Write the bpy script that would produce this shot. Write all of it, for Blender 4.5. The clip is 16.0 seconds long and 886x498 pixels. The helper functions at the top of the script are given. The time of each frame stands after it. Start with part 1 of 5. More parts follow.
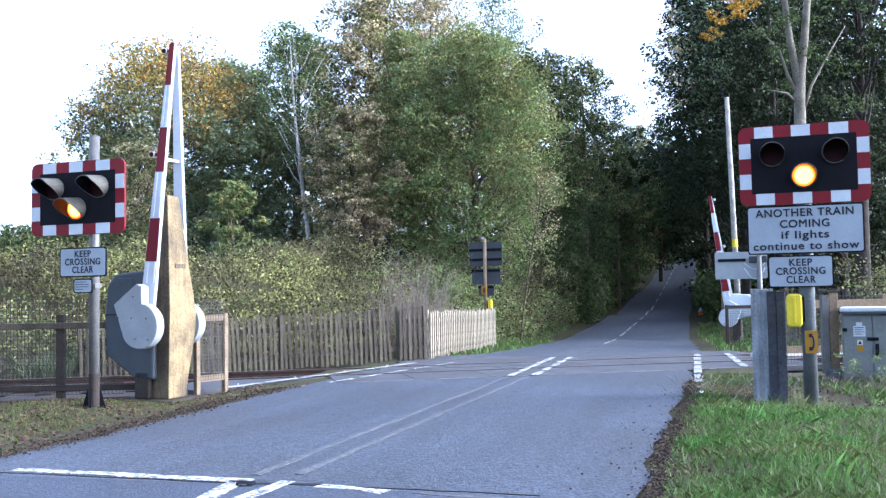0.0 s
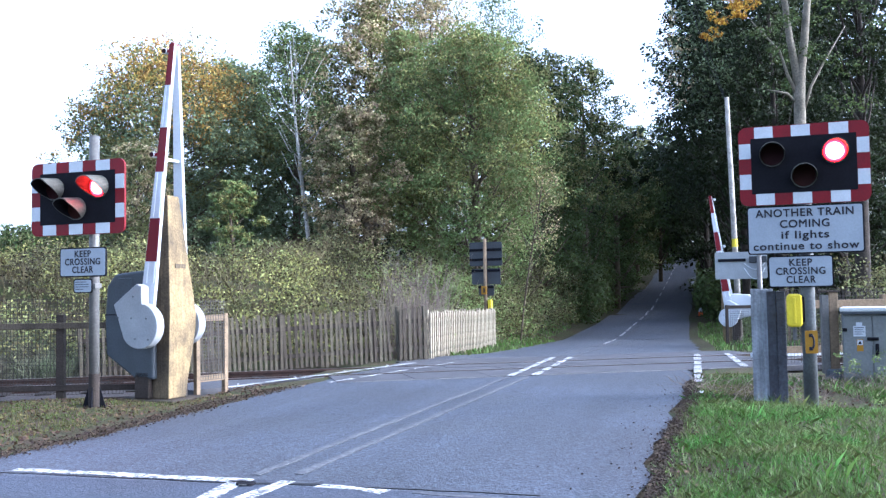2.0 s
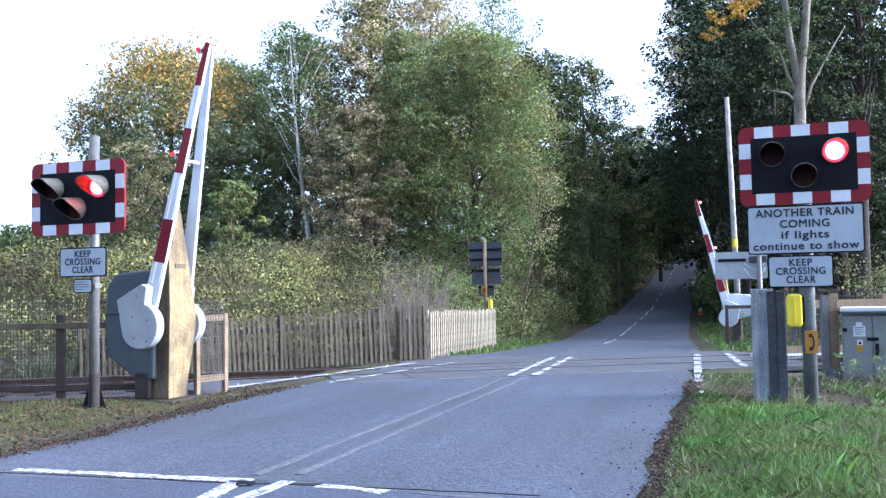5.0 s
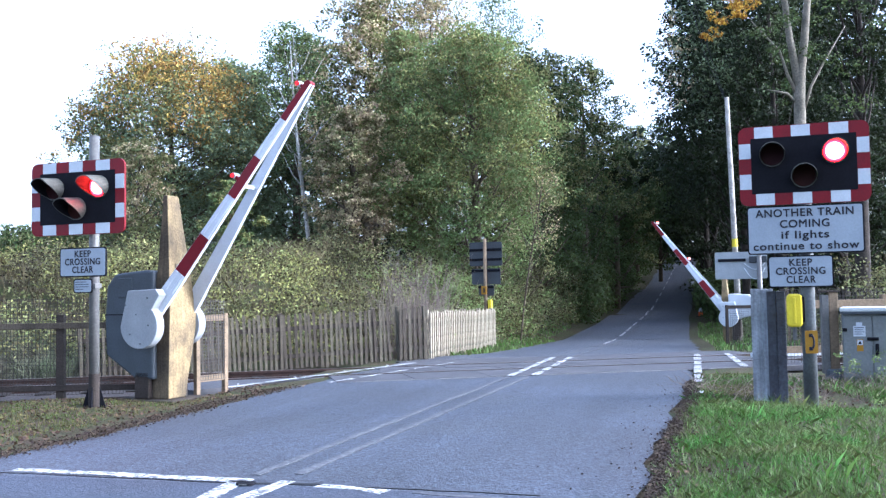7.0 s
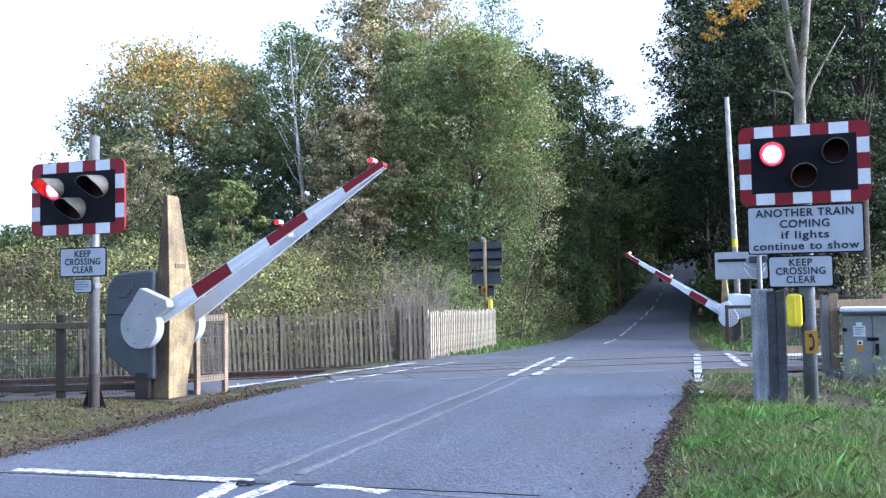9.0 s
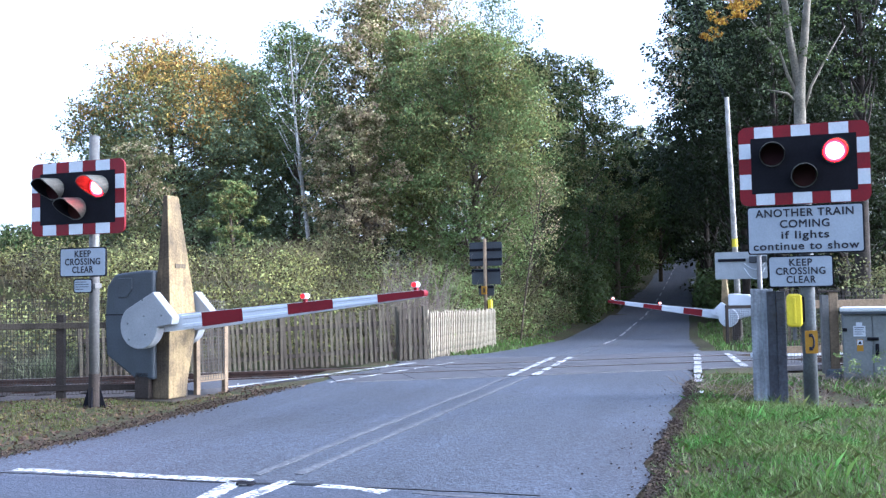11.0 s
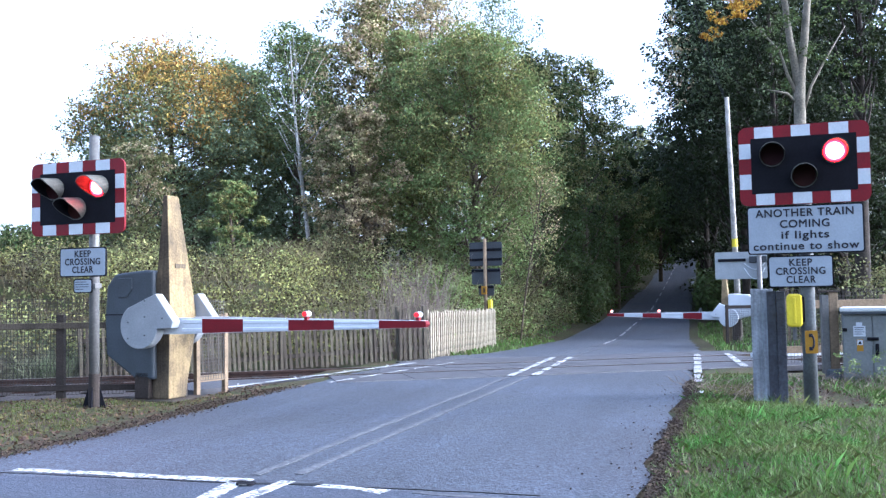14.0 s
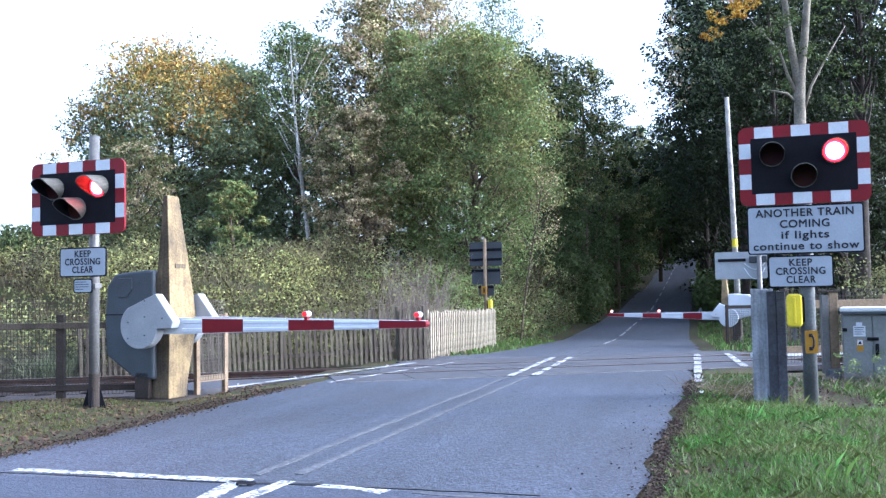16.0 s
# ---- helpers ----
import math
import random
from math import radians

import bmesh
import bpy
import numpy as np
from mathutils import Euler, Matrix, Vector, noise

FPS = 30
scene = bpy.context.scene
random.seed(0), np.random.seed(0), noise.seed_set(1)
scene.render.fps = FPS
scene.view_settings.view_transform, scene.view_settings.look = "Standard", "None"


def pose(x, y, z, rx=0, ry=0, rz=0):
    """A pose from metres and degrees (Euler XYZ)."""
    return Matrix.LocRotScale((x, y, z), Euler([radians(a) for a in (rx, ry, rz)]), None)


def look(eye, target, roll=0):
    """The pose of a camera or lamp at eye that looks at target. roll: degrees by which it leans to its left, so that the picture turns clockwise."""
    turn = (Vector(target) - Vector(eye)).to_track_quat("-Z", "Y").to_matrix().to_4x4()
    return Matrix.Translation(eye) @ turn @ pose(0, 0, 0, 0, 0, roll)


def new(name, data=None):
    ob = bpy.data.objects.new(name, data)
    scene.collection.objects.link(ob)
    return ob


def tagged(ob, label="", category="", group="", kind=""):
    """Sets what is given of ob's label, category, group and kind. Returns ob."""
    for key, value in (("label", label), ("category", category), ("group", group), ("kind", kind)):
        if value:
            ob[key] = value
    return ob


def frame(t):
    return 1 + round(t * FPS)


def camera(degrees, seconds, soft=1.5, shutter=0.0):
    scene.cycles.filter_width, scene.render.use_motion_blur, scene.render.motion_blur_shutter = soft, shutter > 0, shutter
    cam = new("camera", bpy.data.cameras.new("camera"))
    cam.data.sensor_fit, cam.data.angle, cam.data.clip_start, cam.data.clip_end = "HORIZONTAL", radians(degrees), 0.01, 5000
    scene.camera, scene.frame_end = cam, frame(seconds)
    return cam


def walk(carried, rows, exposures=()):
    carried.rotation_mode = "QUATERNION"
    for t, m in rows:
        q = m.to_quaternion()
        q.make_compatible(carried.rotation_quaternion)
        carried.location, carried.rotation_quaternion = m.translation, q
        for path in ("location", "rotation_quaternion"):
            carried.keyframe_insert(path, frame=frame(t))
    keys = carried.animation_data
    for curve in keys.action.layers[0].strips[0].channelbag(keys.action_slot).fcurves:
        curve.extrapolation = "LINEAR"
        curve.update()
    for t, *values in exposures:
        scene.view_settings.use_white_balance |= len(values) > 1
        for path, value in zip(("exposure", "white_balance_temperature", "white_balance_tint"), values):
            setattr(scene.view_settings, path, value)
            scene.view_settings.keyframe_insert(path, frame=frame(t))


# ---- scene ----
cam = camera(50.0, 16.0, soft=1.35)
EYE = (0.0, 0.0, 1.305)
CAM_POSE = pose(*EYE, 90 + 2.826, 0, 0) @ pose(0, 0, 0, 0, 0, -1.0)
walk(cam, [(0.0, CAM_POSE), (16.0, CAM_POSE)], exposures=[(0.0, 1.85, 4950, 14), (16.0, 1.85, 4950, 14)])

# ---- world and sun ----
SUN_EL, SUN_AZ = 27.0, 96.0          # azimuth clockwise from +y
world = bpy.data.worlds.new("world")
scene.world = world
world.use_nodes = True
wn = world.node_tree
wn.nodes.clear()
sky = wn.nodes.new("ShaderNodeTexSky")
sky.sky_type = "NISHITA"
sky.sun_disc = False
sky.sun_elevation, sky.sun_rotation = radians(SUN_EL), radians(SUN_AZ)
sky.air_density, sky.dust_density, sky.ozone_density = 1.0, 5.0, 1.0
bg = wn.nodes.new("ShaderNodeBackground")
bg.inputs["Strength"].default_value = 0.15
wo = wn.nodes.new("ShaderNodeOutputWorld")
haze = wn.nodes.new("ShaderNodeHueSaturation")      # thin high haze: a paler, brighter sky
haze.inputs["Saturation"].default_value, haze.inputs["Value"].default_value = 0.5, 1.5
wn.links.new(sky.outputs[0], haze.inputs["Color"])
wn.links.new(haze.outputs[0], bg.inputs[0])
wn.links.new(bg.outputs[0], wo.inputs[0])

sun_data = bpy.data.lights.new("sun", "SUN")
sun_data.energy, sun_data.angle, sun_data.color = 1.0, radians(14), (1.0, 0.88, 0.72)
sun = new("sun", sun_data)
sd = Vector((math.sin(radians(SUN_AZ)) * math.cos(radians(SUN_EL)), math.cos(radians(SUN_AZ)) * math.cos(radians(SUN_EL)), math.sin(radians(SUN_EL))))
sun.matrix_world = look(tuple(sd * 60), (0, 0, 0))


# ---- materials ----
def mat(name, base, rough=0.6, metal=0.0, vary=0.25, scale=6.0, fine=60.0, bump=0.0, second=None, island=0.0, obj_rand=0.0, emit=None, emit_s=0.0, spec=0.22, translucent=0.0, cut=(0.35, 0.65)):
    """Principled material: base colour broken up by a coarse and a fine noise, optional second colour in stains, random tint by island or by object."""
    m = bpy.data.materials.new(name)
    m.use_nodes = True
    nt = m.node_tree
    L = nt.links.new
    b = nt.nodes["Principled BSDF"]
    out = nt.nodes["Material Output"]
    tc = nt.nodes.new("ShaderNodeTexCoord")
    n1 = nt.nodes.new("ShaderNodeTexNoise")
    n1.inputs["Scale"].default_value, n1.inputs["Detail"].default_value = scale, 6
    n2 = nt.nodes.new("ShaderNodeTexNoise")
    n2.inputs["Scale"].default_value, n2.inputs["Detail"].default_value = fine, 3
    L(tc.outputs["Object"], n1.inputs["Vector"])
    L(tc.outputs["Object"], n2.inputs["Vector"])
    ramp = nt.nodes.new("ShaderNodeValToRGB")
    sec = second if second else tuple(c * (1 - vary) for c in base)
    ramp.color_ramp.elements[0].position, ramp.color_ramp.elements[1].position = cut
    ramp.color_ramp.elements[0].color, ramp.color_ramp.elements[1].color = (*sec, 1), (*base, 1)
    L(n1.outputs["Fac"], ramp.inputs["Fac"])
    mul = nt.nodes.new("ShaderNodeMix")
    mul.data_type, mul.blend_type = "RGBA", "MULTIPLY"
    mul.inputs["Factor"].default_value = min(1.0, vary * 1.6)
    r2 = nt.nodes.new("ShaderNodeMapRange")
    r2.inputs["From Min"].default_value, r2.inputs["From Max"].default_value = 0.3, 0.7
    r2.inputs["To Min"].default_value, r2.inputs["To Max"].default_value = 0.55, 1.25
    L(n2.outputs["Fac"], r2.inputs["Value"])
    L(ramp.outputs["Color"], mul.inputs["A"])
    L(r2.outputs["Result"], mul.inputs["B"])
    col = mul.outputs["Result"]
    if island or obj_rand:
        src = nt.nodes.new("ShaderNodeNewGeometry").outputs["Random Per Island"] if island else nt.nodes.new("ShaderNodeObjectInfo").outputs["Random"]
        amount = island or obj_rand
        hs = nt.nodes.new("ShaderNodeHueSaturation")
        mr = nt.nodes.new("ShaderNodeMapRange")
        mr.inputs["To Min"].default_value, mr.inputs["To Max"].default_value = 1 - amount, 1 + amount
        mh = nt.nodes.new("ShaderNodeMapRange")
        mh.inputs["To Min"].default_value, mh.inputs["To Max"].default_value = 0.5 - 0.05 * amount, 0.5 + 0.05 * amount
        L(src, mr.inputs["Value"])
        L(src, mh.inputs["Value"])
        L(mr.outputs["Result"], hs.inputs["Value"])
        L(mh.outputs["Result"], hs.inputs["Hue"])
        L(col, hs.inputs["Color"])
        col = hs.outputs["Color"]
    L(col, b.inputs["Base Color"])
    b.inputs["Metallic"].default_value = metal
    b.inputs["Specular IOR Level"].default_value = spec
    rr = nt.nodes.new("ShaderNodeMapRange")
    rr.inputs["To Min"].default_value, rr.inputs["To Max"].default_value = max(0.02, rough - 0.12), min(1.0, rough + 0.12)
    L(n1.outputs["Fac"], rr.inputs["Value"])
    L(rr.outputs["Result"], b.inputs["Roughness"])
    if bump:
        bp = nt.nodes.new("ShaderNodeBump")
        bp.inputs["Strength"].default_value, bp.inputs["Distance"].default_value = min(1.0, bump), 0.02
        L(n2.outputs["Fac"], bp.inputs["Height"])
        L(bp.outputs["Normal"], b.inputs["Normal"])
    if emit:
        b.inputs["Emission Color"].default_value = (*emit, 1)
        b.inputs["Emission Strength"].default_value = emit_s
    if translucent:
        tr = nt.nodes.new("ShaderNodeBsdfTranslucent")
        L(col, tr.inputs["Color"])
        mx = nt.nodes.new("ShaderNodeMixShader")
        mx.inputs["Fac"].default_value = translucent
        L(b.outputs[0], mx.inputs[1])
        L(tr.outputs[0], mx.inputs[2])
        L(mx.outputs[0], out.inputs["Surface"])
    return m


def grain(m, size, turn=0.0, low=0.7, high=1.2, detail=4):
    """Long streaks over a material's colour: grain along a board, wear along a road. size is their measure in metres."""
    nt = m.node_tree
    b = nt.nodes["Principled BSDF"]
    src = b.inputs["Base Color"].links[0].from_socket
    tc = nt.nodes.new("ShaderNodeTexCoord")
    mp = nt.nodes.new("ShaderNodeMapping")
    mp.vector_type = "TEXTURE"
    mp.inputs["Rotation"].default_value = (0, 0, radians(turn))
    mp.inputs["Scale"].default_value = size
    nz = nt.nodes.new("ShaderNodeTexNoise")
    nz.inputs["Scale"].default_value, nz.inputs["Detail"].default_value = 1.0, detail
    mr = nt.nodes.new("ShaderNodeMapRange")
    mr.inputs["From Min"].default_value, mr.inputs["From Max"].default_value = 0.3, 0.7
    mr.inputs["To Min"].default_value, mr.inputs["To Max"].default_value = low, high
    mx = nt.nodes.new("ShaderNodeMix")
    mx.data_type, mx.blend_type = "RGBA", "MULTIPLY"
    mx.inputs["Factor"].default_value = 1.0
    L = nt.links.new
    L(tc.outputs["Object"], mp.inputs["Vector"])
    L(mp.outputs["Vector"], nz.inputs["Vector"])
    L(nz.outputs["Fac"], mr.inputs["Value"])
    L(src, mx.inputs["A"])
    L(mr.outputs["Result"], mx.inputs["B"])
    L(mx.outputs["Result"], b.inputs["Base Color"])


def speckle(m, size, low, high):
    """Small stones in a surface: each cell of about that size gets its own brightness."""
    nt = m.node_tree
    b = nt.nodes["Principled BSDF"]
    src = b.inputs["Base Color"].links[0].from_socket
    tc = nt.nodes.new("ShaderNodeTexCoord")
    vo = nt.nodes.new("ShaderNodeTexVoronoi")
    vo.inputs["Scale"].default_value = 1.0 / size
    sp = nt.nodes.new("ShaderNodeSeparateColor")
    mr = nt.nodes.new("ShaderNodeMapRange")
    mr.inputs["To Min"].default_value, mr.inputs["To Max"].default_value = low, high
    mx = nt.nodes.new("ShaderNodeMix")
    mx.data_type, mx.blend_type = "RGBA", "MULTIPLY"
    mx.inputs["Factor"].default_value = 1.0
    L = nt.links.new
    L(tc.outputs["Object"], vo.inputs["Vector"])
    L(vo.outputs["Color"], sp.inputs["Color"])
    L(sp.outputs["Red"], mr.inputs["Value"])
    L(src, mx.inputs["A"])
    L(mr.outputs["Result"], mx.inputs["B"])
    L(mx.outputs["Result"], b.inputs["Base Color"])


def leaf_mat(name, base, second, island=0.45):
    return mat(name, base, rough=0.55, vary=0.25, scale=0.35, fine=2.0, second=second, island=island, translucent=0.38, spec=0.1)


M_ASPHALT = mat("asphalt", (0.052, 0.060, 0.080), 0.64, vary=0.62, scale=0.45, fine=46, bump=0.7, second=(0.041, 0.045, 0.056), spec=0.34)
M_OLDASPHALT = mat("old_asphalt", (0.052, 0.062, 0.086), 0.75, vary=0.6, scale=1.2, fine=52, bump=0.5, second=(0.042, 0.047, 0.062))
M_DECK = mat("crossing_deck", (0.070, 0.070, 0.078), 0.75, vary=0.3, scale=2.0, fine=80, bump=0.3)
M_LINE = mat("road_paint", (0.47, 0.475, 0.48), 0.7, vary=0.5, scale=24, fine=70, second=(0.10, 0.102, 0.11), cut=(0.42, 0.53))
M_WORNLINE = mat("worn_road_paint", (0.104, 0.108, 0.118), 0.8, vary=0.5, scale=16, fine=60, second=(0.06, 0.063, 0.073), cut=(0.45, 0.57))
M_WORNEDGE = mat("pale_worn_edge", (0.21, 0.20, 0.195), 0.85, vary=0.5, scale=9, fine=50, second=(0.10, 0.098, 0.10))
M_GRASSG = mat("verge_ground", (0.034, 0.044, 0.010), 0.95, vary=0.6, scale=1.7, fine=26, bump=1.0, second=(0.042, 0.027, 0.014))
M_RAIL = mat("rusty_rail", (0.050, 0.030, 0.024), 0.6, metal=0.4, vary=0.4, scale=8, fine=60)
M_TAR = mat("tar_seam", (0.012, 0.012, 0.014), 0.5, vary=0.4)
M_RAILTOP = mat("worn_rail_head", (0.22, 0.20, 0.19), 0.35, metal=0.9, vary=0.3, scale=8, fine=60)
M_SLEEPER = mat("dark_sleeper", (0.032, 0.028, 0.026), 0.95, vary=0.4, scale=6, fine=50, bump=0.5, spec=0.05)
M_BALLAST = mat("ballast", (0.050, 0.042, 0.040), 0.95, vary=0.6, scale=5, fine=30, bump=1.0, second=(0.024, 0.020, 0.019))
M_GALV = mat("galvanised_steel", (0.135, 0.132, 0.126), 0.55, metal=0.3, vary=0.25, scale=5, fine=40)
M_DULLPOLE = mat("dull_grey_pole", (0.115, 0.125, 0.13), 0.65, metal=0.1, vary=0.3, scale=5, fine=40)
M_BLACK = mat("black_board", (0.009, 0.009, 0.012), 0.75, vary=0.3, scale=5, fine=40, spec=0.08)
M_HOOD = mat("dusty_hood", (0.095, 0.088, 0.075), 0.7, vary=0.4, scale=8, fine=40, second=(0.07, 0.07, 0.06))
M_RED = mat("red_reflective", (0.145, 0.003, 0.008), 0.5, vary=0.2, scale=6, fine=60)
M_BOOMRED = mat("red_boom_band", (0.125, 0.003, 0.008), 0.5, vary=0.2, scale=6, fine=60)
M_WHITE = mat("white_reflective", (0.47, 0.50, 0.53), 0.4, vary=0.12, scale=6, fine=60)
M_BOOMWHITE = mat("white_boom_paint", (0.50, 0.53, 0.56), 0.4, vary=0.12, scale=3, fine=50)
M_SIGNWHITE = mat("white_sign_face", (0.265, 0.295, 0.33), 0.45, vary=0.12, scale=3, fine=60)
M_SIGNGREY = mat("grey_sign_back", (0.30, 0.32, 0.33), 0.55, metal=0.3, vary=0.2, scale=3, fine=40)
M_DARKBACK = mat("dark_board_back", (0.05, 0.055, 0.06), 0.6, vary=0.2, scale=3, fine=40)
M_INK = mat("black_lettering", (0.012, 0.012, 0.018), 0.5, vary=0.1)
M_HOUSING = mat("grey_blue_housing", (0.060, 0.070, 0.080), 0.5, vary=0.25, scale=3, fine=50)
M_PLATE = mat("pale_grey_plate", (0.27, 0.285, 0.30), 0.45, vary=0.15, scale=3, fine=60)
M_TIMBER_CREAM = mat("cream_timber", (0.215, 0.160, 0.080), 0.8, vary=0.4, scale=2.0, fine=35, bump=0.4, second=(0.10, 0.076, 0.044), cut=(0.40, 0.56))
M_TIMBER_RAW = mat("weathered_brown_timber", (0.12, 0.092, 0.056), 0.85, vary=0.4, scale=2.0, fine=35, bump=0.4, second=(0.045, 0.036, 0.026))
M_CONCRETE = mat("concrete", (0.17, 0.16, 0.145), 0.9, vary=0.4, scale=3, fine=50, bump=0.4)
M_WOODGREY = mat("weathered_grey_wood", (0.098, 0.082, 0.060), 0.85, vary=0.4, scale=4, fine=45, bump=0.4, obj_rand=0.3)
M_WOODDARK = mat("dark_brown_wood", (0.042, 0.033, 0.027), 0.85, vary=0.4, scale=4, fine=45, bump=0.4)
M_WOODTAN = mat("tan_wood", (0.205, 0.152, 0.096), 0.8, vary=0.35, scale=4, fine=45, bump=0.3)
M_WOODBLUE = mat("silvered_wood", (0.27, 0.288, 0.31), 0.85, vary=0.3, scale=3, fine=30, bump=0.6, second=(0.18, 0.19, 0.205))
M_WOODSLATE = mat("dark_slate_wood", (0.062, 0.066, 0.078), 0.85, vary=0.45, scale=3, fine=30, bump=0.6)
M_PICKETWHITE = mat("flaking_white_paint", (0.29, 0.255, 0.18), 0.75, vary=0.35, scale=9, fine=50, second=(0.14, 0.122, 0.088), obj_rand=0.15)
M_WIRE = mat("mesh_wire", (0.055, 0.05, 0.046), 0.7, metal=0.0, vary=0.2)
M_YELLOW = mat("yellow_plastic", (0.60, 0.48, 0.02), 0.4, vary=0.15, scale=5, fine=60)
M_ORANGE = mat("amber_plate", (0.29, 0.15, 0.012), 0.45, vary=0.15, scale=5, fine=60)
M_CABINET = mat("grey_cabinet_paint", (0.165, 0.175, 0.17), 0.5, vary=0.2, scale=2, fine=40)
M_CABTOP = mat("pale_cabinet_top", (0.55, 0.57, 0.56), 0.5, vary=0.2, scale=3, fine=40)
M_CONE_O = mat("orange_cone", (0.60, 0.10, 0.02), 0.5, vary=0.2)
M_BARK = mat("brown_bark", (0.11, 0.085, 0.06), 0.9, vary=0.5, scale=3, fine=25, bump=0.8)
M_BIRCH = mat("pale_bark", (0.36, 0.35, 0.325), 0.8, vary=0.5, scale=2.5, fine=18, bump=0.5, second=(0.22, 0.20, 0.17))
# the brown bark darkened, with the wood's shade put into its colour
M_DARKBARK = mat("shaded_wood_bark", (0.042, 0.034, 0.027), 0.9, vary=0.5, scale=3, fine=25, bump=0.8)
M_PALEBARK = mat("tan_grey_bark", (0.20, 0.175, 0.135), 0.85, vary=0.5, scale=2.5, fine=22, bump=0.7, second=(0.11, 0.10, 0.075))
M_LAMP_OFF = mat("dark_red_lens", (0.022, 0.004, 0.006), 0.6, vary=0.3, fine=80, spec=0.12)
M_LAMP_AMBOFF = mat("dark_amber_lens", (0.03, 0.008, 0.006), 0.6, vary=0.3, fine=80, spec=0.12)
M_LAMP_RED = mat("lit_red_lens", (0.5, 0.02, 0.02), 0.4, vary=0.1, emit=(1.0, 0.030, 0.016), emit_s=60.0)
M_LAMP_SMALL = mat("small_red_lens", (0.4, 0.01, 0.01), 0.4, vary=0.1, emit=(1.0, 0.015, 0.02), emit_s=0.45)
M_LAMP_FAR = mat("far_red_lens", (0.4, 0.01, 0.01), 0.4, vary=0.1, emit=(1.0, 0.16, 0.1), emit_s=3.0)
M_LAMP_REDRIM = mat("lit_red_rim", (0.25, 0.002, 0.006), 0.4, vary=0.1, emit=(1.0, 0.0, 0.0004), emit_s=12.0)
M_LAMP_AMBER = mat("lit_amber_lens", (0.6, 0.3, 0.02), 0.4, vary=0.1, emit=(1.0, 0.20, 0.010), emit_s=7.0)
M_LAMP_AMBRIM = mat("lit_amber_rim", (0.6, 0.3, 0.02), 0.4, vary=0.1, emit=(1.0, 0.10, 0.0), emit_s=1.6)
M_LEAF_GREEN = leaf_mat("green_leaves", (0.175, 0.215, 0.075), (0.11, 0.15, 0.055))
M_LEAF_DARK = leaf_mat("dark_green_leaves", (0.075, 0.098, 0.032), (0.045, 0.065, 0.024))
M_LEAF_MID = leaf_mat("grey_green_leaves", (0.18, 0.215, 0.11), (0.115, 0.15, 0.082))
# near-black green: the wood's deep shade is put into the leaf colour
M_LEAF_SHADE = leaf_mat("shaded_wood_leaves", (0.024, 0.032, 0.013), (0.014, 0.020, 0.009))
M_LEAF_OLIVE = leaf_mat("olive_leaves", (0.215, 0.205, 0.08), (0.135, 0.145, 0.06))
M_LEAF_AUTUMN = leaf_mat("turning_leaves", (0.48, 0.27, 0.075), (0.27, 0.22, 0.06))
M_LEAF_BROWN = leaf_mat("browning_leaves", (0.50, 0.385, 0.24), (0.30, 0.255, 0.14))
M_LEAF_BRAMBLE = leaf_mat("bramble_leaves", (0.15, 0.15, 0.055), (0.075, 0.066, 0.038), 0.9)
M_LEAF_YELLOW = leaf_mat("yellow_green_leaves", (0.30, 0.29, 0.10), (0.17, 0.165, 0.06), 0.6)
M_LEAF_ORANGE = leaf_mat("orange_leaves", (0.42, 0.22, 0.025), (0.26, 0.17, 0.03))
M_GRASS = mat("grass_blades", (0.068, 0.142, 0.021), 0.6, vary=0.3, scale=1.6, fine=8, second=(0.098, 0.118, 0.034), island=0.65, translucent=0.25, spec=0.3)
M_DRYGRASS = mat("dry_grass", (0.14, 0.12, 0.065), 0.8, vary=0.3, scale=1.0, fine=8, island=0.35, translucent=0.2)
M_LITTER = mat("fallen_leaves", (0.072, 0.040, 0.023), 0.8, vary=0.3, scale=3, fine=20, island=0.7, spec=0.3)
M_MULCH = mat("damp_leaf_mould", (0.04, 0.025, 0.016), 0.8, vary=0.3, scale=3, fine=20, island=0.7, spec=0.25)
grain(M_ASPHALT, (0.35, 7.0, 1.0), -16.6, 0.84, 1.14)
speckle(M_ASPHALT, 0.018, 0.42, 1.62)
speckle(M_OLDASPHALT, 0.017, 0.66, 1.36)
grain(M_TIMBER_CREAM, (0.05, 0.05, 0.7), 0, 0.78, 1.12)
grain(M_LINE, (0.09, 0.4, 1.0), -16.6, 0.7, 1.12)
grain(M_TIMBER_RAW, (0.02, 0.02, 0.5), 0, 0.65, 1.2)
grain(M_WOODBLUE, (0.03, 0.03, 0.4), 0, 0.72, 1.15)
grain(M_WOODGREY, (0.012, 0.012, 0.35), 0, 0.7, 1.2)
M_MOSS = mat("moss_blades", (0.068, 0.102, 0.018), 0.8, vary=0.3, scale=1.6, fine=8, second=(0.11, 0.095, 0.03), island=0.5, translucent=0.2)
M_RANK = mat("rank_grass", (0.085, 0.105, 0.055), 0.8, vary=0.3, scale=1.2, fine=8, second=(0.12, 0.11, 0.075), island=0.4, translucent=0.2)
M_TWIG = mat("bare_twigs", (0.21, 0.168, 0.138), 0.9, vary=0.3, island=0.3)


# ---- builders ----
def mesh_of(name, verts, faces, material, smooth=False):
    me = bpy.data.meshes.new(name)
    me.from_pydata(verts, [], faces)
    me.materials.append(material)
    if smooth:
        me.polygons.foreach_set("use_smooth", [True] * len(me.polygons))
    me.update()
    return me


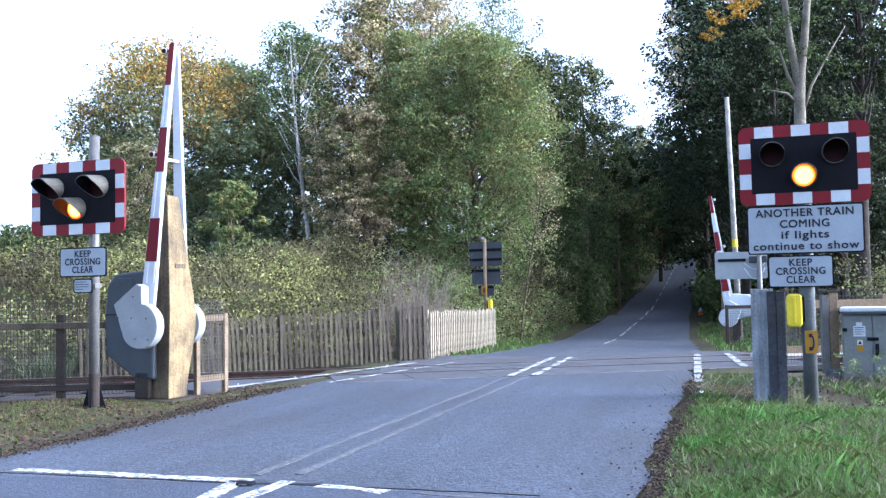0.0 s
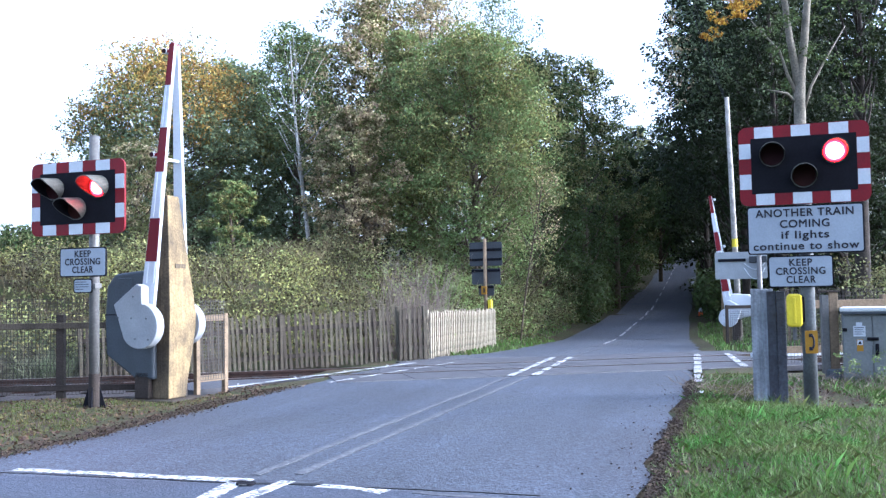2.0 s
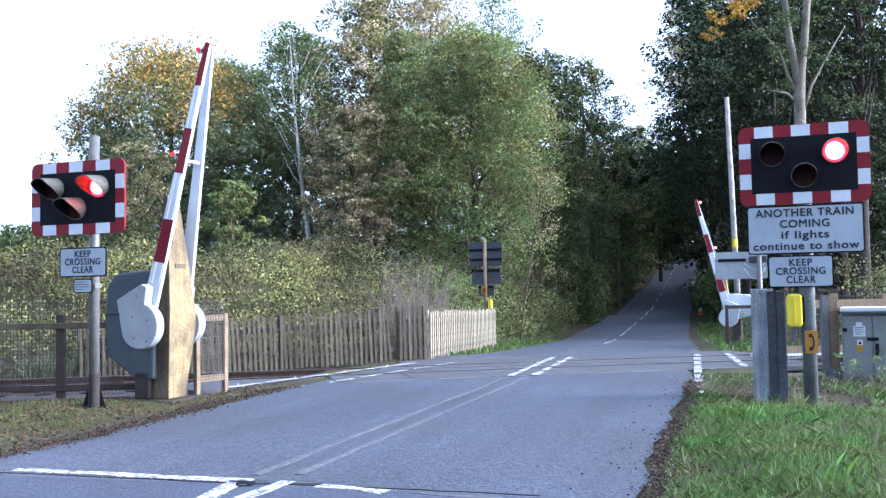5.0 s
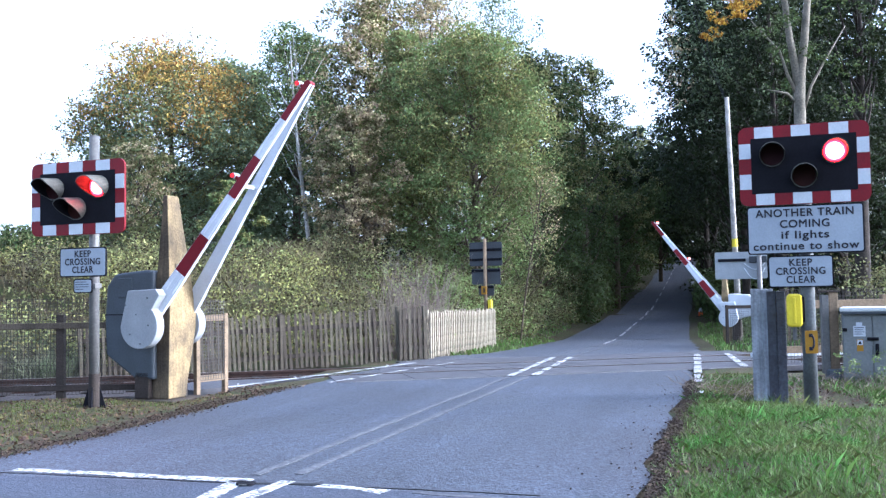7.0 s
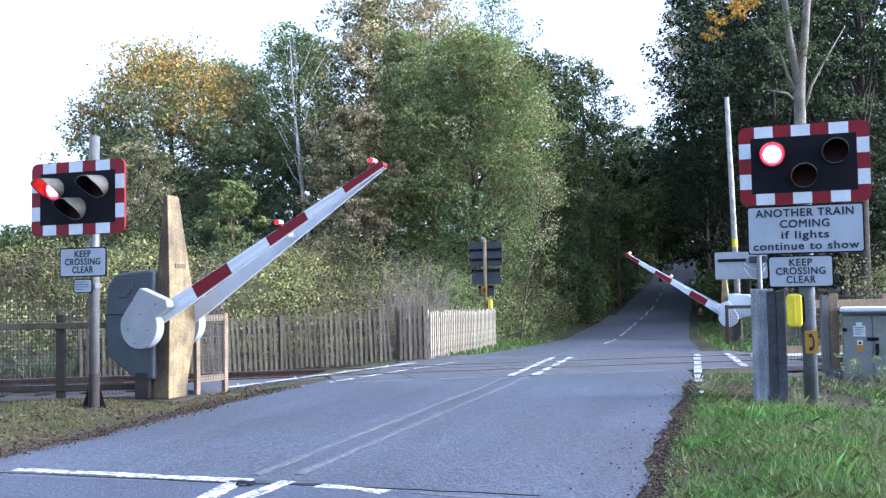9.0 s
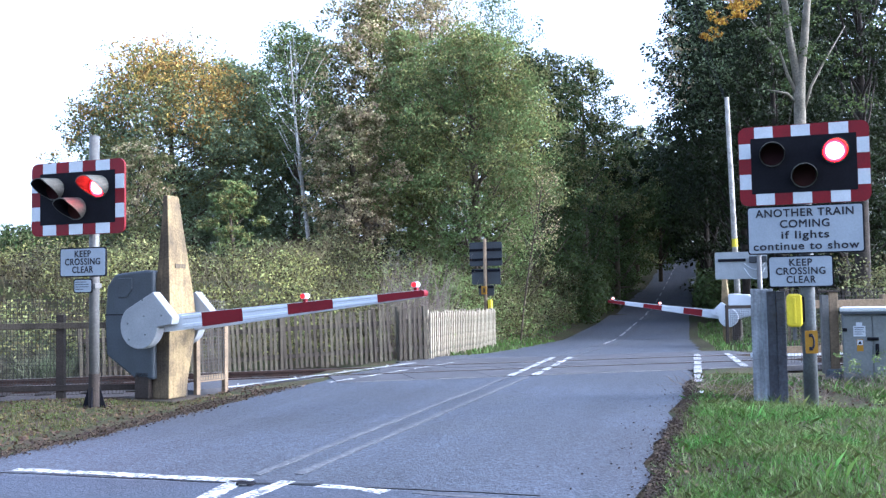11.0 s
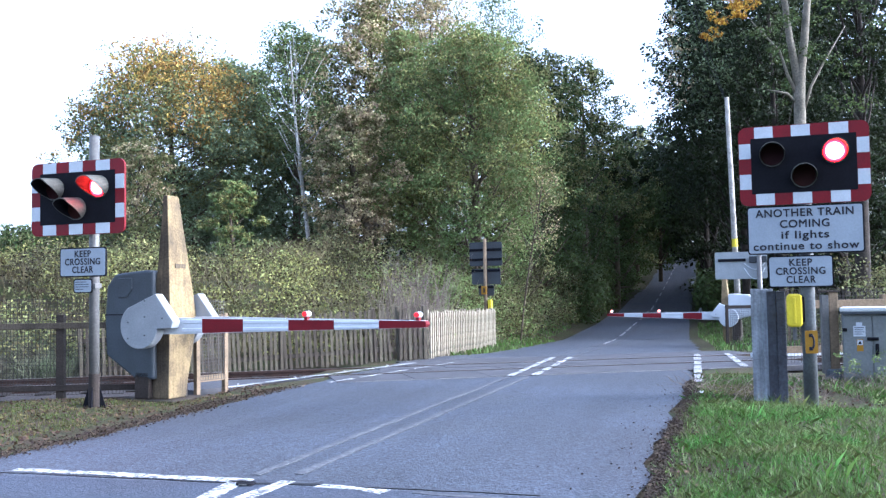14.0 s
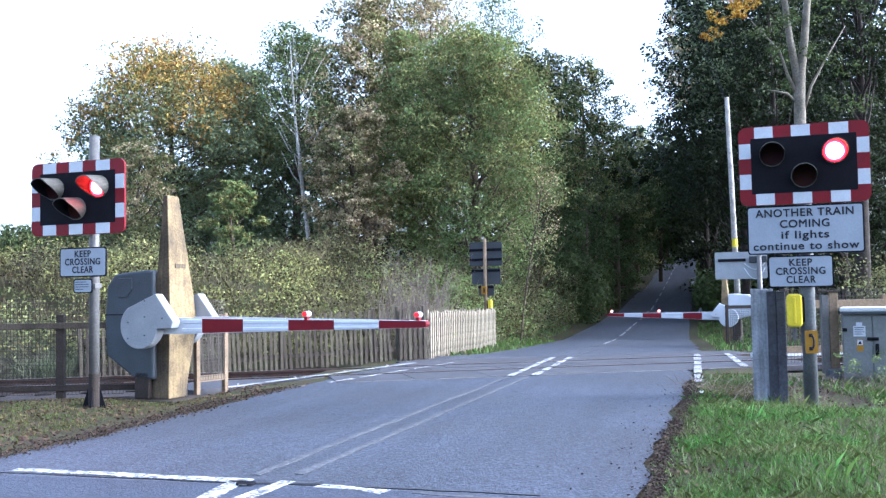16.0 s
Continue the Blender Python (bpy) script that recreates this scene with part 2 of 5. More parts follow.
def part(name, bm, material, parent, label="", smooth=False):
    """Links a bmesh (or a ready mesh) as one mesh object under a thing or a part."""
    if isinstance(bm, bmesh.types.BMesh):
        me = bpy.data.meshes.new(name)
        bm.to_mesh(me)
        bm.free()
        me.materials.append(material)
    else:
        me = bm
    if smooth:
        me.polygons.foreach_set("use_smooth", [True] * len(me.polygons))
    ob = new(name, me)
    if parent:
        ob.parent = parent
    if label:
        ob["label"] = label
    return ob


def thing(name, m, label, category, group="", kind=""):
    ob = new(name)
    ob.empty_display_size = 0.2
    ob.matrix_world = m
    return tagged(ob, label, category, group, kind)


def box(x0, x1, y0, y1, z0, z1, bev=0.0, bm=None, m=None):
    own = bmesh.new()
    bmesh.ops.create_cube(own, size=1.0)
    for v in own.verts:
        v.co = Vector((x0 + (v.co.x + 0.5) * (x1 - x0), y0 + (v.co.y + 0.5) * (y1 - y0), z0 + (v.co.z + 0.5) * (z1 - z0)))
    if bev:
        bmesh.ops.bevel(own, geom=own.edges[:], offset=bev, segments=2, affect="EDGES", profile=0.5)
    if m is not None:
        own.transform(m)
    if bm is None:
        return own
    tmp = bpy.data.meshes.new("tmp")
    own.to_mesh(tmp)
    own.free()
    bm.from_mesh(tmp)
    bpy.data.meshes.remove(tmp)
    return bm


def prism(points, d0, d1, bev=0.0, plane="xz"):
    """A flat outline pushed through a thickness."""
    bm = bmesh.new()
    put = (lambda a, b, d: (a, d, b)) if plane == "xz" else (lambda a, b, d: (a, b, d))
    lo = [bm.verts.new(put(a, b, d0)) for a, b in points]
    hi = [bm.verts.new(put(a, b, d1)) for a, b in points]
    bm.faces.new(lo)
    bm.faces.new(hi[::-1])
    n = len(points)
    for i in range(n):
        bm.faces.new((lo[i], hi[i], hi[(i + 1) % n], lo[(i + 1) % n]))
    bmesh.ops.recalc_face_normals(bm, faces=bm.faces[:])
    if bev:
        bmesh.ops.bevel(bm, geom=bm.edges[:], offset=bev, segments=2, affect="EDGES", profile=0.5)
    return bm


def cyl(r0, r1, z0, z1, n=20, m=None):
    bm = bmesh.new()
    bmesh.ops.create_cone(bm, cap_ends=True, segments=n, radius1=r0, radius2=r1, depth=z1 - z0, matrix=Matrix.Translation((0, 0, (z0 + z1) / 2)))
    if m is not None:
        bm.transform(m)
    return bm


def round_rect(w, h, r, n=5):
    pts = []
    for cx, cz, a0 in ((w / 2 - r, h / 2 - r, 0), (-w / 2 + r, h / 2 - r, 90), (-w / 2 + r, -h / 2 + r, 180), (w / 2 - r, -h / 2 + r, 270)):
        for i in range(n + 1):
            a = radians(a0 + 90 * i / n)
            pts.append((cx + r * math.cos(a), cz + r * math.sin(a)))
    return pts


def tube_mesh(paths, sides=6):
    """Vertices and faces of tapered tubes; each path is a list of (point, radius)."""
    V, Fc = [], []
    for path in paths:
        base = len(V)
        for i, (p, r) in enumerate(path):
            p = Vector(p)
            q = Vector(path[min(i + 1, len(path) - 1)][0]) - Vector(path[max(i - 1, 0)][0])
            q = q.normalized() if q.length > 1e-6 else Vector((0, 0, 1))
            a = q.orthogonal().normalized()
            b = q.cross(a)
            for k in range(sides):
                t = 2 * math.pi * k / sides
                V.append(tuple(p + (a * math.cos(t) + b * math.sin(t)) * r))
        for i in range(len(path) - 1):
            for k in range(sides):
                k2 = (k + 1) % sides
                Fc.append((base + i * sides + k, base + i * sides + k2, base + (i + 1) * sides + k2, base + (i + 1) * sides + k))
        Fc.append(tuple(base + k for k in range(sides))[::-1])
        Fc.append(tuple(base + (len(path) - 1) * sides + k for k in range(sides)))
    return V, Fc


def quads_mesh(name, P, U, W, material):
    """Many diamond leaves at once: centres P, half axes U (length) and W (width)."""
    n = len(P)
    co = np.empty((n, 4, 3))
    co[:, 0], co[:, 1], co[:, 2], co[:, 3] = P - U, P + W - 0.15 * U, P + U, P - W - 0.15 * U
    me = bpy.data.meshes.new(name)
    me.vertices.add(4 * n)
    me.vertices.foreach_set("co", co.reshape(-1))
    me.loops.add(4 * n)
    me.loops.foreach_set("vertex_index", np.arange(4 * n, dtype=np.int32))
    me.polygons.add(n)
    me.polygons.foreach_set("loop_start", np.arange(0, 4 * n, 4, dtype=np.int32))
    me.update(calc_edges=True)
    me.materials.append(material)
    return me


def unit(a):
    return a / np.maximum(np.linalg.norm(a, axis=1, keepdims=True), 1e-9)


def leaf_cloud(name, centres, radii, count, size, material, rng, flat=0.75, hang=0.0, twigs=0):
    """Leaves in clumps: more near each clump's shell, tips a little down; with twigs, each clump breaks into small flat sprays."""
    centres, radii = np.asarray(centres, float), np.asarray(radii, float)
    if twigs:
        m = len(centres) * twigs
        d = unit(rng.normal(size=(m, 3)) + np.array([0, 0, 0.25]))
        big = np.repeat(radii, twigs)
        centres = np.repeat(centres, twigs, 0) + d * (big * rng.uniform(0.5, 1.15, m))[:, None] * np.array([1, 1, flat])
        radii = big * rng.uniform(0.25, 0.6, m)
        flat = 0.5
    w = radii ** 2
    pick = rng.choice(len(centres), count, p=w / w.sum())
    d = unit(rng.normal(size=(count, 3)))
    rad = radii[pick] * rng.uniform(0.25, 1.0, count) ** 0.6
    P = centres[pick] + d * rad[:, None] * np.array([1, 1, flat])
    P[:, 2] -= hang * rng.random(count) ** 2
    N = unit(d * 0.9 + np.array([0, 0, 0.35]) + rng.normal(size=(count, 3)) * 0.55)
    U = unit(np.cross(N, rng.normal(size=(count, 3))))
    W = np.cross(N, U)
    s = size * rng.uniform(0.55, 1.3, count)
    return quads_mesh(name, P, U * s[:, None] * 0.5, W * s[:, None] * 0.3, material)


# ---- the lie of the land ----
ROAD = [(-9.3, -20.0, 0.0), (-1.25, 6.95, 0.0), (1.18, 15.0, 0.0), (2.45, 19.6, 0.0), (4.0, 25.0, -0.16), (7.05, 38.0, -0.53), (13.10, 61.0, -0.12), (19.11, 83.0, 1.41), (24.93, 104.0, 3.22), (37.46, 150.0, 6.71), (47.0, 182.0, 5.0), (90.0, 340.0, 0.0)]
RY = np.array([p[1] for p in ROAD])
RX = np.array([p[0] for p in ROAD])
RZ = np.array([p[2] for p in ROAD])
HALF = 2.72


def road_x(y):
    return np.interp(y, RY, RX)


def road_z(y):
    return np.interp(y, RY, RZ)


def sm(a, b, v):
    t = np.clip((v - a) / (b - a), 0, 1)
    return t * t * (3 - 2 * t)


def fence_y(x):
    return 19.6 + 0.27 * (x + 0.3)


def land(x, y):
    """Height of the ground: road, verges, the bank behind the fence and the wooded hill."""
    x, y = np.asarray(x, float), np.asarray(y, float)
    across = (x - road_x(y)) * 0.957
    z = road_z(y)
    left = sm(3.2, 9.0, -across) * sm(20.5, 27.0, y - 0.27 * np.clip(x, -60, 0)) * 2.0
    left += sm(3.4, 6.0, -across) * sm(28.0, 34.0, y) * 1.0
    hill = sm(5.0, 40.0, np.abs(across)) * sm(28.0, 70.0, y) * np.where(across > 0, 5.0, 0.6)
    right = sm(4.0, 14.0, across) * sm(26, 36, y) * 1.2
    bumps = 0.04 * np.sin(1.7 * x + 0.6 * y) * np.cos(1.1 * y - 0.5 * x) * sm(2.9, 4.0, np.abs(across))
    rverge = 0.05 * sm(2.7, 3.6, across) * sm(11.2, 9.2, y) - 0.03 * sm(2.9, 3.6, across) * sm(9.2, 10.6, y) * sm(13.6, 12.6, y)
    edge = -0.03 * sm(2.9, 2.6, np.abs(across))
    off = np.abs((y - 17.05) * 0.9736 - x * 0.2284)          # the track lies in a shallow bed of ballast
    edge = edge - 0.17 * sm(3.2, 2.6, off) * sm(3.7, 4.3, np.abs(across))
    return z + left + hill + right + bumps + rverge + edge


def grid_axis(stops):
    out = []
    for a, b, step in stops:
        out += list(np.arange(a, b, step))
    return np.array(out + [stops[-1][1]])


gx = grid_axis([(-900, -100, 100), (-100, -30, 7), (-30, -12, 1.5), (-12, 14, 0.3), (14, 34, 1.5), (34, 110, 6), (110, 900, 100)])
gy = grid_axis([(-300, -20, 40), (-20, 2, 2), (2, 36, 0.3), (36, 100, 2), (100, 200, 8), (200, 1500, 130)])
GX, GY = np.meshgrid(gx, gy)
GZ = land(GX, GY)
nx, ny = len(gx), len(gy)
gv = np.stack([GX, GY, GZ], -1).reshape(-1, 3)
gf = [(j * nx + i, j * nx + i + 1, (j + 1) * nx + i + 1, (j + 1) * nx + i) for j in range(ny - 1) for i in range(nx - 1)]
tagged(new("ground", mesh_of("ground", gv.tolist(), gf, M_GRASSG, True)), "grassy verge and wooded bank strewn with fallen leaves", "ground", kind="structure")


def ribbon(name, ys, off0, off1, lift, material, label, category="road"):
    V, Fc = [], []
    for y in ys:
        x, z = float(road_x(y)), float(road_z(y))
        for o in (off0(y), off1(y)):
            V.append((x + o * 0.957, y - o * 0.29, z + lift))
    for i in range(len(ys) - 1):
        Fc.append((2 * i, 2 * i + 1, 2 * i + 3, 2 * i + 2))
    ob = new(name, mesh_of(name, V, Fc, material, True))
    return tagged(ob, label, category, kind="structure")


rys = [-20, -5, 0, 3, 5, 6, 7] + [7 + 0.5 * i for i in range(1, 60)] + [37 + 3 * i for i in range(50)] + [200, 260, 340]
wob = lambda y, k: 0.05 * math.sin(2.3 * y + k) + 0.035 * math.sin(5.9 * y + 2 * k)
ribbon("road", rys, lambda y: -HALF - 0.25 * float(sm(9, 13, y) * sm(24, 15, y)) + 0.6 * float(sm(19, 21.5, y) * sm(80, 38, y)) + wob(y, 1), lambda y: HALF - 0.14 + wob(y, 4), 0.012, M_ASPHALT, "worn grey asphalt country road rising into the trees")

# ---- railway ----
TRK = radians(13.2)
TRACK = pose(0, 17.05, -0.030, 0, 0, 13.2)          # local x along the rails, y across


def railway():
    bed = thing("railway_track", TRACK, "single railway track with rusty rails crossing the road", "railway track", kind="structure")
    b = bmesh.new()
    box(-60, 60, -1.9, 2.0, -0.12, -0.055, bm=b)
    part("ballast_bed", b, M_BALLAST, bed, "dirty stone ballast")
    prof = [(-0.07, 0), (0.07, 0), (0.07, 0.015), (0.012, 0.03), (0.012, 0.1), (0.036, 0.11), (0.036, 0.145), (-0.036, 0.145), (-0.036, 0.11), (-0.012, 0.1), (-0.012, 0.03), (-0.07, 0.015)]
    for yy in (-0.735, 0.735):
        V = [(x, yy + a, c - 0.09) for x in (-60, 60) for a, c in prof]
        n = len(prof)
        Fc = [tuple(range(n)), tuple(range(2 * n - 1, n - 1, -1))] + [(i, (i + 1) % n, n + (i + 1) % n, n + i) for i in range(n)]
        part("rail", mesh_of("rail", V, Fc, M_RAIL), None, bed)
        part("rail_head", box(-60, 60, yy - 0.028, yy + 0.028, 0.056, 0.0585), M_RAILTOP, bed, "worn shiny rail head")
    sl = bpy.data.meshes.new("sleeper")
    s = box(-0.12, 0.12, -1.25, 1.25, -0.06, -0.03, 0.01)
    s.to_mesh(sl)
    s.free()
    sl.materials.append(M_SLEEPER)
    for i in range(-40, 42):
        x = i * 0.65
        if -2.4 < x < 6.2:
            continue
        part("sleeper", sl, None, bed).location = (x, 0, 0)


railway()


def crossing_deck():
    deck = thing("crossing_deck", TRACK, "worn grey crossing panels between and beside the rails", "crossing deck", kind="structure")
    for y0, y1 in ((-2.05, -0.83), (-0.64, -0.003), (0.003, 0.64), (0.83, 2.1)):
        for i in range(7 if y0 < 0 else 6):
            x0 = -1.35 + 0.57 * (y0 + y1) / 2 + i * 1.22
            bm = box(x0, x0 + 1.212, y0, y1, -0.05, 0.052 + 0.003 * math.sin(7 * i + 3 * y0), 0.008)
            part("deck_panel", bm, M_DECK, deck)

    slab = prism([(-3.62, 13.72), (-2.0, 15.75), (-3.95, 15.30), (-4.25, 14.45)], -0.25, 0.010, 0.0, "xy")
    tagged(part("footway_slab", slab, M_DECK, None), "worn grey paving beside the crossing", "paving", kind="structure")


crossing_deck()


def paint(name, pts, material, label, lift=0.018):
    """A strip of road paint; pts are its corners on the ground."""
    V = [(x, y, float(road_z(y)) + lift) for x, y in pts]
    V += [(x, y, z - 0.003) for x, y, z in V]
    n = len(pts)
    Fc = [tuple(range(n))] + [(i, n + i, n + (i + 1) % n, (i + 1) % n) for i in range(n)]
    bm = bmesh.new()
    vs = [bm.verts.new(v) for v in V]
    for f in Fc:
        bm.faces.new([vs[k] for k in f])
    bmesh.ops.recalc_face_normals(bm, faces=bm.faces[:])
    return tagged(part(name, bm, material, None), label, "road marking", kind="structure")


def strip(a, b, w, jag=0.0, seed=0):
    """Corners of a strip from a to b with uneven sides."""
    rnd = random.Random(seed)
    a, b = Vector(a), Vector(b)
    d = (b - a).normalized()
    n = Vector((-d.y, d.x))
    k = max(2, int((b - a).length / 0.12)) if jag else 2
    up = [a.lerp(b, i / (k - 1)) + n * (w / 2 + rnd.uniform(-jag, jag)) for i in range(k)]
    dn = [a.lerp(b, i / (k - 1)) - n * (w / 2 + rnd.uniform(-jag, jag)) for i in range(k)]
    return [tuple(p) for p in dn + up[::-1]]


def along(y, off):
    """A plan point at that distance to the right of the road's centre."""
    return (float(road_x(y)) + off, y - off * 0.0)


def markings():
    paint("stop_line", strip((-3.36, 7.45), (-2.40, 7.16), 0.12, 0.011, 1), M_LINE, "worn white stop line across the near lane")
    paint("stop_line", strip((-2.42, 7.14), (-1.40, 6.83), 0.13, 0.012, 2), M_LINE, "worn white stop line across the near lane")
    paint("stop_line", strip((-0.88, 6.62), (-0.41, 6.36), 0.12, 0.03, 3), M_LINE, "broken white line across the far lane")
    paint("stop_line", strip((-0.22, 6.33), (0.35, 6.10), 0.07, 0.02, 4), M_WORNLINE, "broken white line across the far lane")
    paint("centre_line", strip((-1.60, 6.1), (-1.48, 6.84), 0.12, 0.012, 5), M_LINE, "white centre line behind the stop line")
    paint("centre_line", strip((-1.36, 6.15), (-1.13, 6.79), 0.12, 0.012, 6), M_LINE, "white centre line behind the stop line")
    for off, sd in ((-0.16, 7), (0.16, 8)):
        paint("centre_line", strip((-1.25 + off, 7.05), (1.12 + off, 14.95), 0.085, 0.012, sd), M_WORNLINE, "faded double white centre line")
    for i in range(5):
        y0 = 15.05 + i * 0.86
        for off in (-0.17, 0.2):
            paint("centre_line", strip(along(y0 + 0.1 * (off > 0), off), along(y0 + 0.72, off), 0.105, 0.02, 20 + i), M_LINE, "fresh white double line over the crossing", 0.034)
    for off, sd in ((-0.16, 9), (0.16, 10)):
        paint("centre_line", strip(along(19.6, off), along(29.5, off), 0.07, 0.01, sd), M_WORNLINE, "faded double white centre line")
        y = 30.0 if off < 0 else 28.5
        while y < 62:
            paint("centre_line", strip(along(y, off), along(y + 3.4, off), 0.10), M_LINE if off < 0 else M_WORNLINE, "white dashed line on the rising road")
            y += 4.4 if y < 45 else 6.2
    y = 64.0
    while y < 145:
        paint("centre_line", strip(along(y, 0), along(y + 3.6, 0), 0.10), M_LINE, "white dashed line on the rising road")
        y += 6.5
    for a, b, w in (((-3.45, 7.36), (-1.4, 6.74), 0.016), ((-1.42, 6.76), (-0.9, 6.66), 0.06), ((-0.92, 6.66), (0.1, 6.33), 0.02), ((0.08, 6.34), (0.6, 6.17), 0.012)):
        paint("tar_seam", strip(a, b, w, 0.012, int(b[1] * 50)), M_TAR, "dark tar seam along the stop line", 0.0165)
    paint("road_patch", [(-3.75, 7.33), (-1.4, 6.70), (0.1, 6.27), (1.25, 5.91), (0.15, 3.0), (-6.4, -19.0), (-11.6, -19.0), (-5.1, 3.0)], M_OLDASPHALT, "older bluish asphalt before the stop line", 0.0155)
    for x, y, w in ((5.2, 36.5, 1.3), (7.4, 35.5, 0.9)):
        paint("tar_patch", strip((x - w / 2, y), (x + w / 2, y - 0.02), 0.035 if y < 20 else 0.4, 0.01, int(y * 10)), M_TAR, "dark tar patch on the road", 0.0165)
    for y0, y1 in ((12.1, 12.4), (13.5, 14.1), (14.2, 14.9), (15.0, 15.6), (15.75, 16.4), (16.7, 17.4), (17.8, 18.5), (18.8, 19.4)):
        paint("edge_line", strip((3.24 + (y0 - 12.2) * 0.262, y0), (3.24 + (y1 - 12.2) * 0.262, y1), 0.125, 0.012, int(y0 * 7)), M_LINE, "white edge line beside the crossing", 0.036 if y0 > 14.9 else 0.02)
    for i in range(4):
        y0 = 16.1 + i * 0.9
        paint("edge_line", strip((5.05 + (y0 - 16.1) * 0.21, y0), (5.05 + (y0 + 0.7 - 16.1) * 0.21, y0 + 0.7), 0.12, 0.012, 60 + i), M_LINE, "white line beside the footway", 0.036)
    for i in range(6):
        y0 = 13.85 + i * 0.75
        x0 = -3.19 + (y0 - 13.85) * 0.59
        paint("edge_line", strip((x0, y0), (x0 + 0.66 * 0.59, y0 + 0.66), 0.11, 0.015, 70 + i), M_LINE, "broken white edge line on the crossing", 0.038)
    for i in range(5):
        y0 = 14.4 + i * 0.8
        x0 = -1.75 + (y0 - 14.4) * 0.5
        paint("edge_line", strip((x0, y0), (x0 + 0.6 * 0.5, y0 + 0.6), 0.05, 0.015, 80 + i), M_LINE, "thin broken white line on the crossing", 0.038)

    for i in range(4):
        y0 = 14.1 + i * 1.15
        x0 = -3.19 + (y0 - 13.85) * 0.59
        paint("edge_line", strip((x0 - 0.02, y0), (x0 - 0.09, y0 + 0.34), 0.026, 0.004, 90 + i), M_LINE, "short white tick beside the edge line", 0.037)
    c, n = Vector((math.cos(TRK), math.sin(TRK))), Vector((-math.sin(TRK), math.cos(TRK)))
    mid = Vector((0, 17.05))
    for off, x0, x1, w in ((-2.12, -1.9, 6.6, 0.05), (2.16, -0.4, 6.4, 0.04)):
        paint("deck_edge", strip(tuple(mid + n * off + c * x0), tuple(mid + n * off + c * x1), w, 0.012, int(w * 900)), M_WORNEDGE, "pale worn concrete edge of the crossing deck", 0.02)


markings()


def road_stud():
    s = thing("road_stud", pose(-1.40, 6.68, 0.020, 0, 0, -14), "black road stud in the worn centre line", "road stud")
    part("casing", prism(round_rect(0.13, 0.10, 0.03), 0.0, 0.014, 0.004, "xy"), M_BLACK, s, "black rubber casing")
    part("reflector", box(-0.03, 0.03, -0.053, -0.046, 0.003, 0.011), M_GALV, s, "dull reflector")


road_stud()


# ---- writing ----
def words(lines, size, gap, material, parent, m, name="letter", widths=None):
    """Lettering from the built-in font, one mesh per line, lying in local x-z and facing -y."""
    for i, text in enumerate(lines):
        cu = bpy.data.curves.new(name, "FONT")
        cu.body, cu.size, cu.align_x, cu.align_y = text, size, "CENTER", "CENTER"
        cu.extrude, cu.bevel_depth, cu.space_character = 0.0006, size * 0.018, 1.12
        tmp = bpy.data.objects.new("tmp", cu)
        me = bpy.data.meshes.new_from_object(tmp)
        bpy.data.objects.remove(tmp)
        if widths:
            span = max(v.co.x for v in me.vertices) - min(v.co.x for v in me.vertices)
            me.transform(Matrix.Diagonal((widths[i] / span, 1, 1, 1)))
        me.transform(m @ Matrix.Translation((0, 0, -i * gap)) @ Matrix.Rotation(radians(90), 4, "X"))
        me.materials.clear()
        me.materials.append(material)
        letters(me, name, material, parent)


def letters(me, name, material, parent):
    """Cuts a line of text into its letters and links each one."""
    bm = bmesh.new()
    bm.from_mesh(me)
    seen, isles = set(), []
    for v in bm.verts:
        if v in seen:
            continue
        stack, isle = [v], []
        seen.add(v)
        while stack:
            q = stack.pop()
            isle.append(q)
            for e in q.link_edges:
                o = e.other_vert(q)
                if o not in seen:
                    seen.add(o)
                    stack.append(o)
        xs = [q.co.x for q in isle]
        isles.append((min(xs), max(xs), isle))
    isles.sort(key=lambda s: s[0])
    groups = []
    for x0, x1, isle in isles:
        if groups and x0 < groups[-1][1] - 0.25 * (x1 - x0):
            groups[-1][1] = max(groups[-1][1], x1)
            groups[-1][2].extend(isle)
        else:
            groups.append([x0, x1, list(isle)])
    for x0, x1, isle in groups:
        index = {v: i for i, v in enumerate(isle)}
        faces = {f for v in isle for f in v.link_faces}
        part(name, mesh_of(name, [tuple(v.co) for v in isle], [tuple(index[v] for v in f.verts) for f in faces], material), None, parent, "black letter")
    bm.free()
    bpy.data.meshes.remove(me)


def sign_plate(parent, name, w, h, z, x=0.0, y=-0.09, label=""):
    """A plate with a dark edge, facing -y, with two clamps behind it."""
    edge = part(name, prism(round_rect(w, h, 0.035), y, y + 0.02), M_BLACK, parent, label)
    edge.location = (x, 0, z)
    part("sign_face", prism(round_rect(w - 0.03, h - 0.03, 0.025), y - 0.003, y + 0.004), M_SIGNWHITE, edge, "white reflective sign face")
    part("clamp", box(-0.07 - x, 0.07 - x, y + 0.02, 0.055, -0.03, 0.03, 0.006), M_GALV, edge)
    return edge


LAMPS = []                                         # (lit disc, its place when dark, its place when lit, spans)
BW, BH = 1.405, 0.918


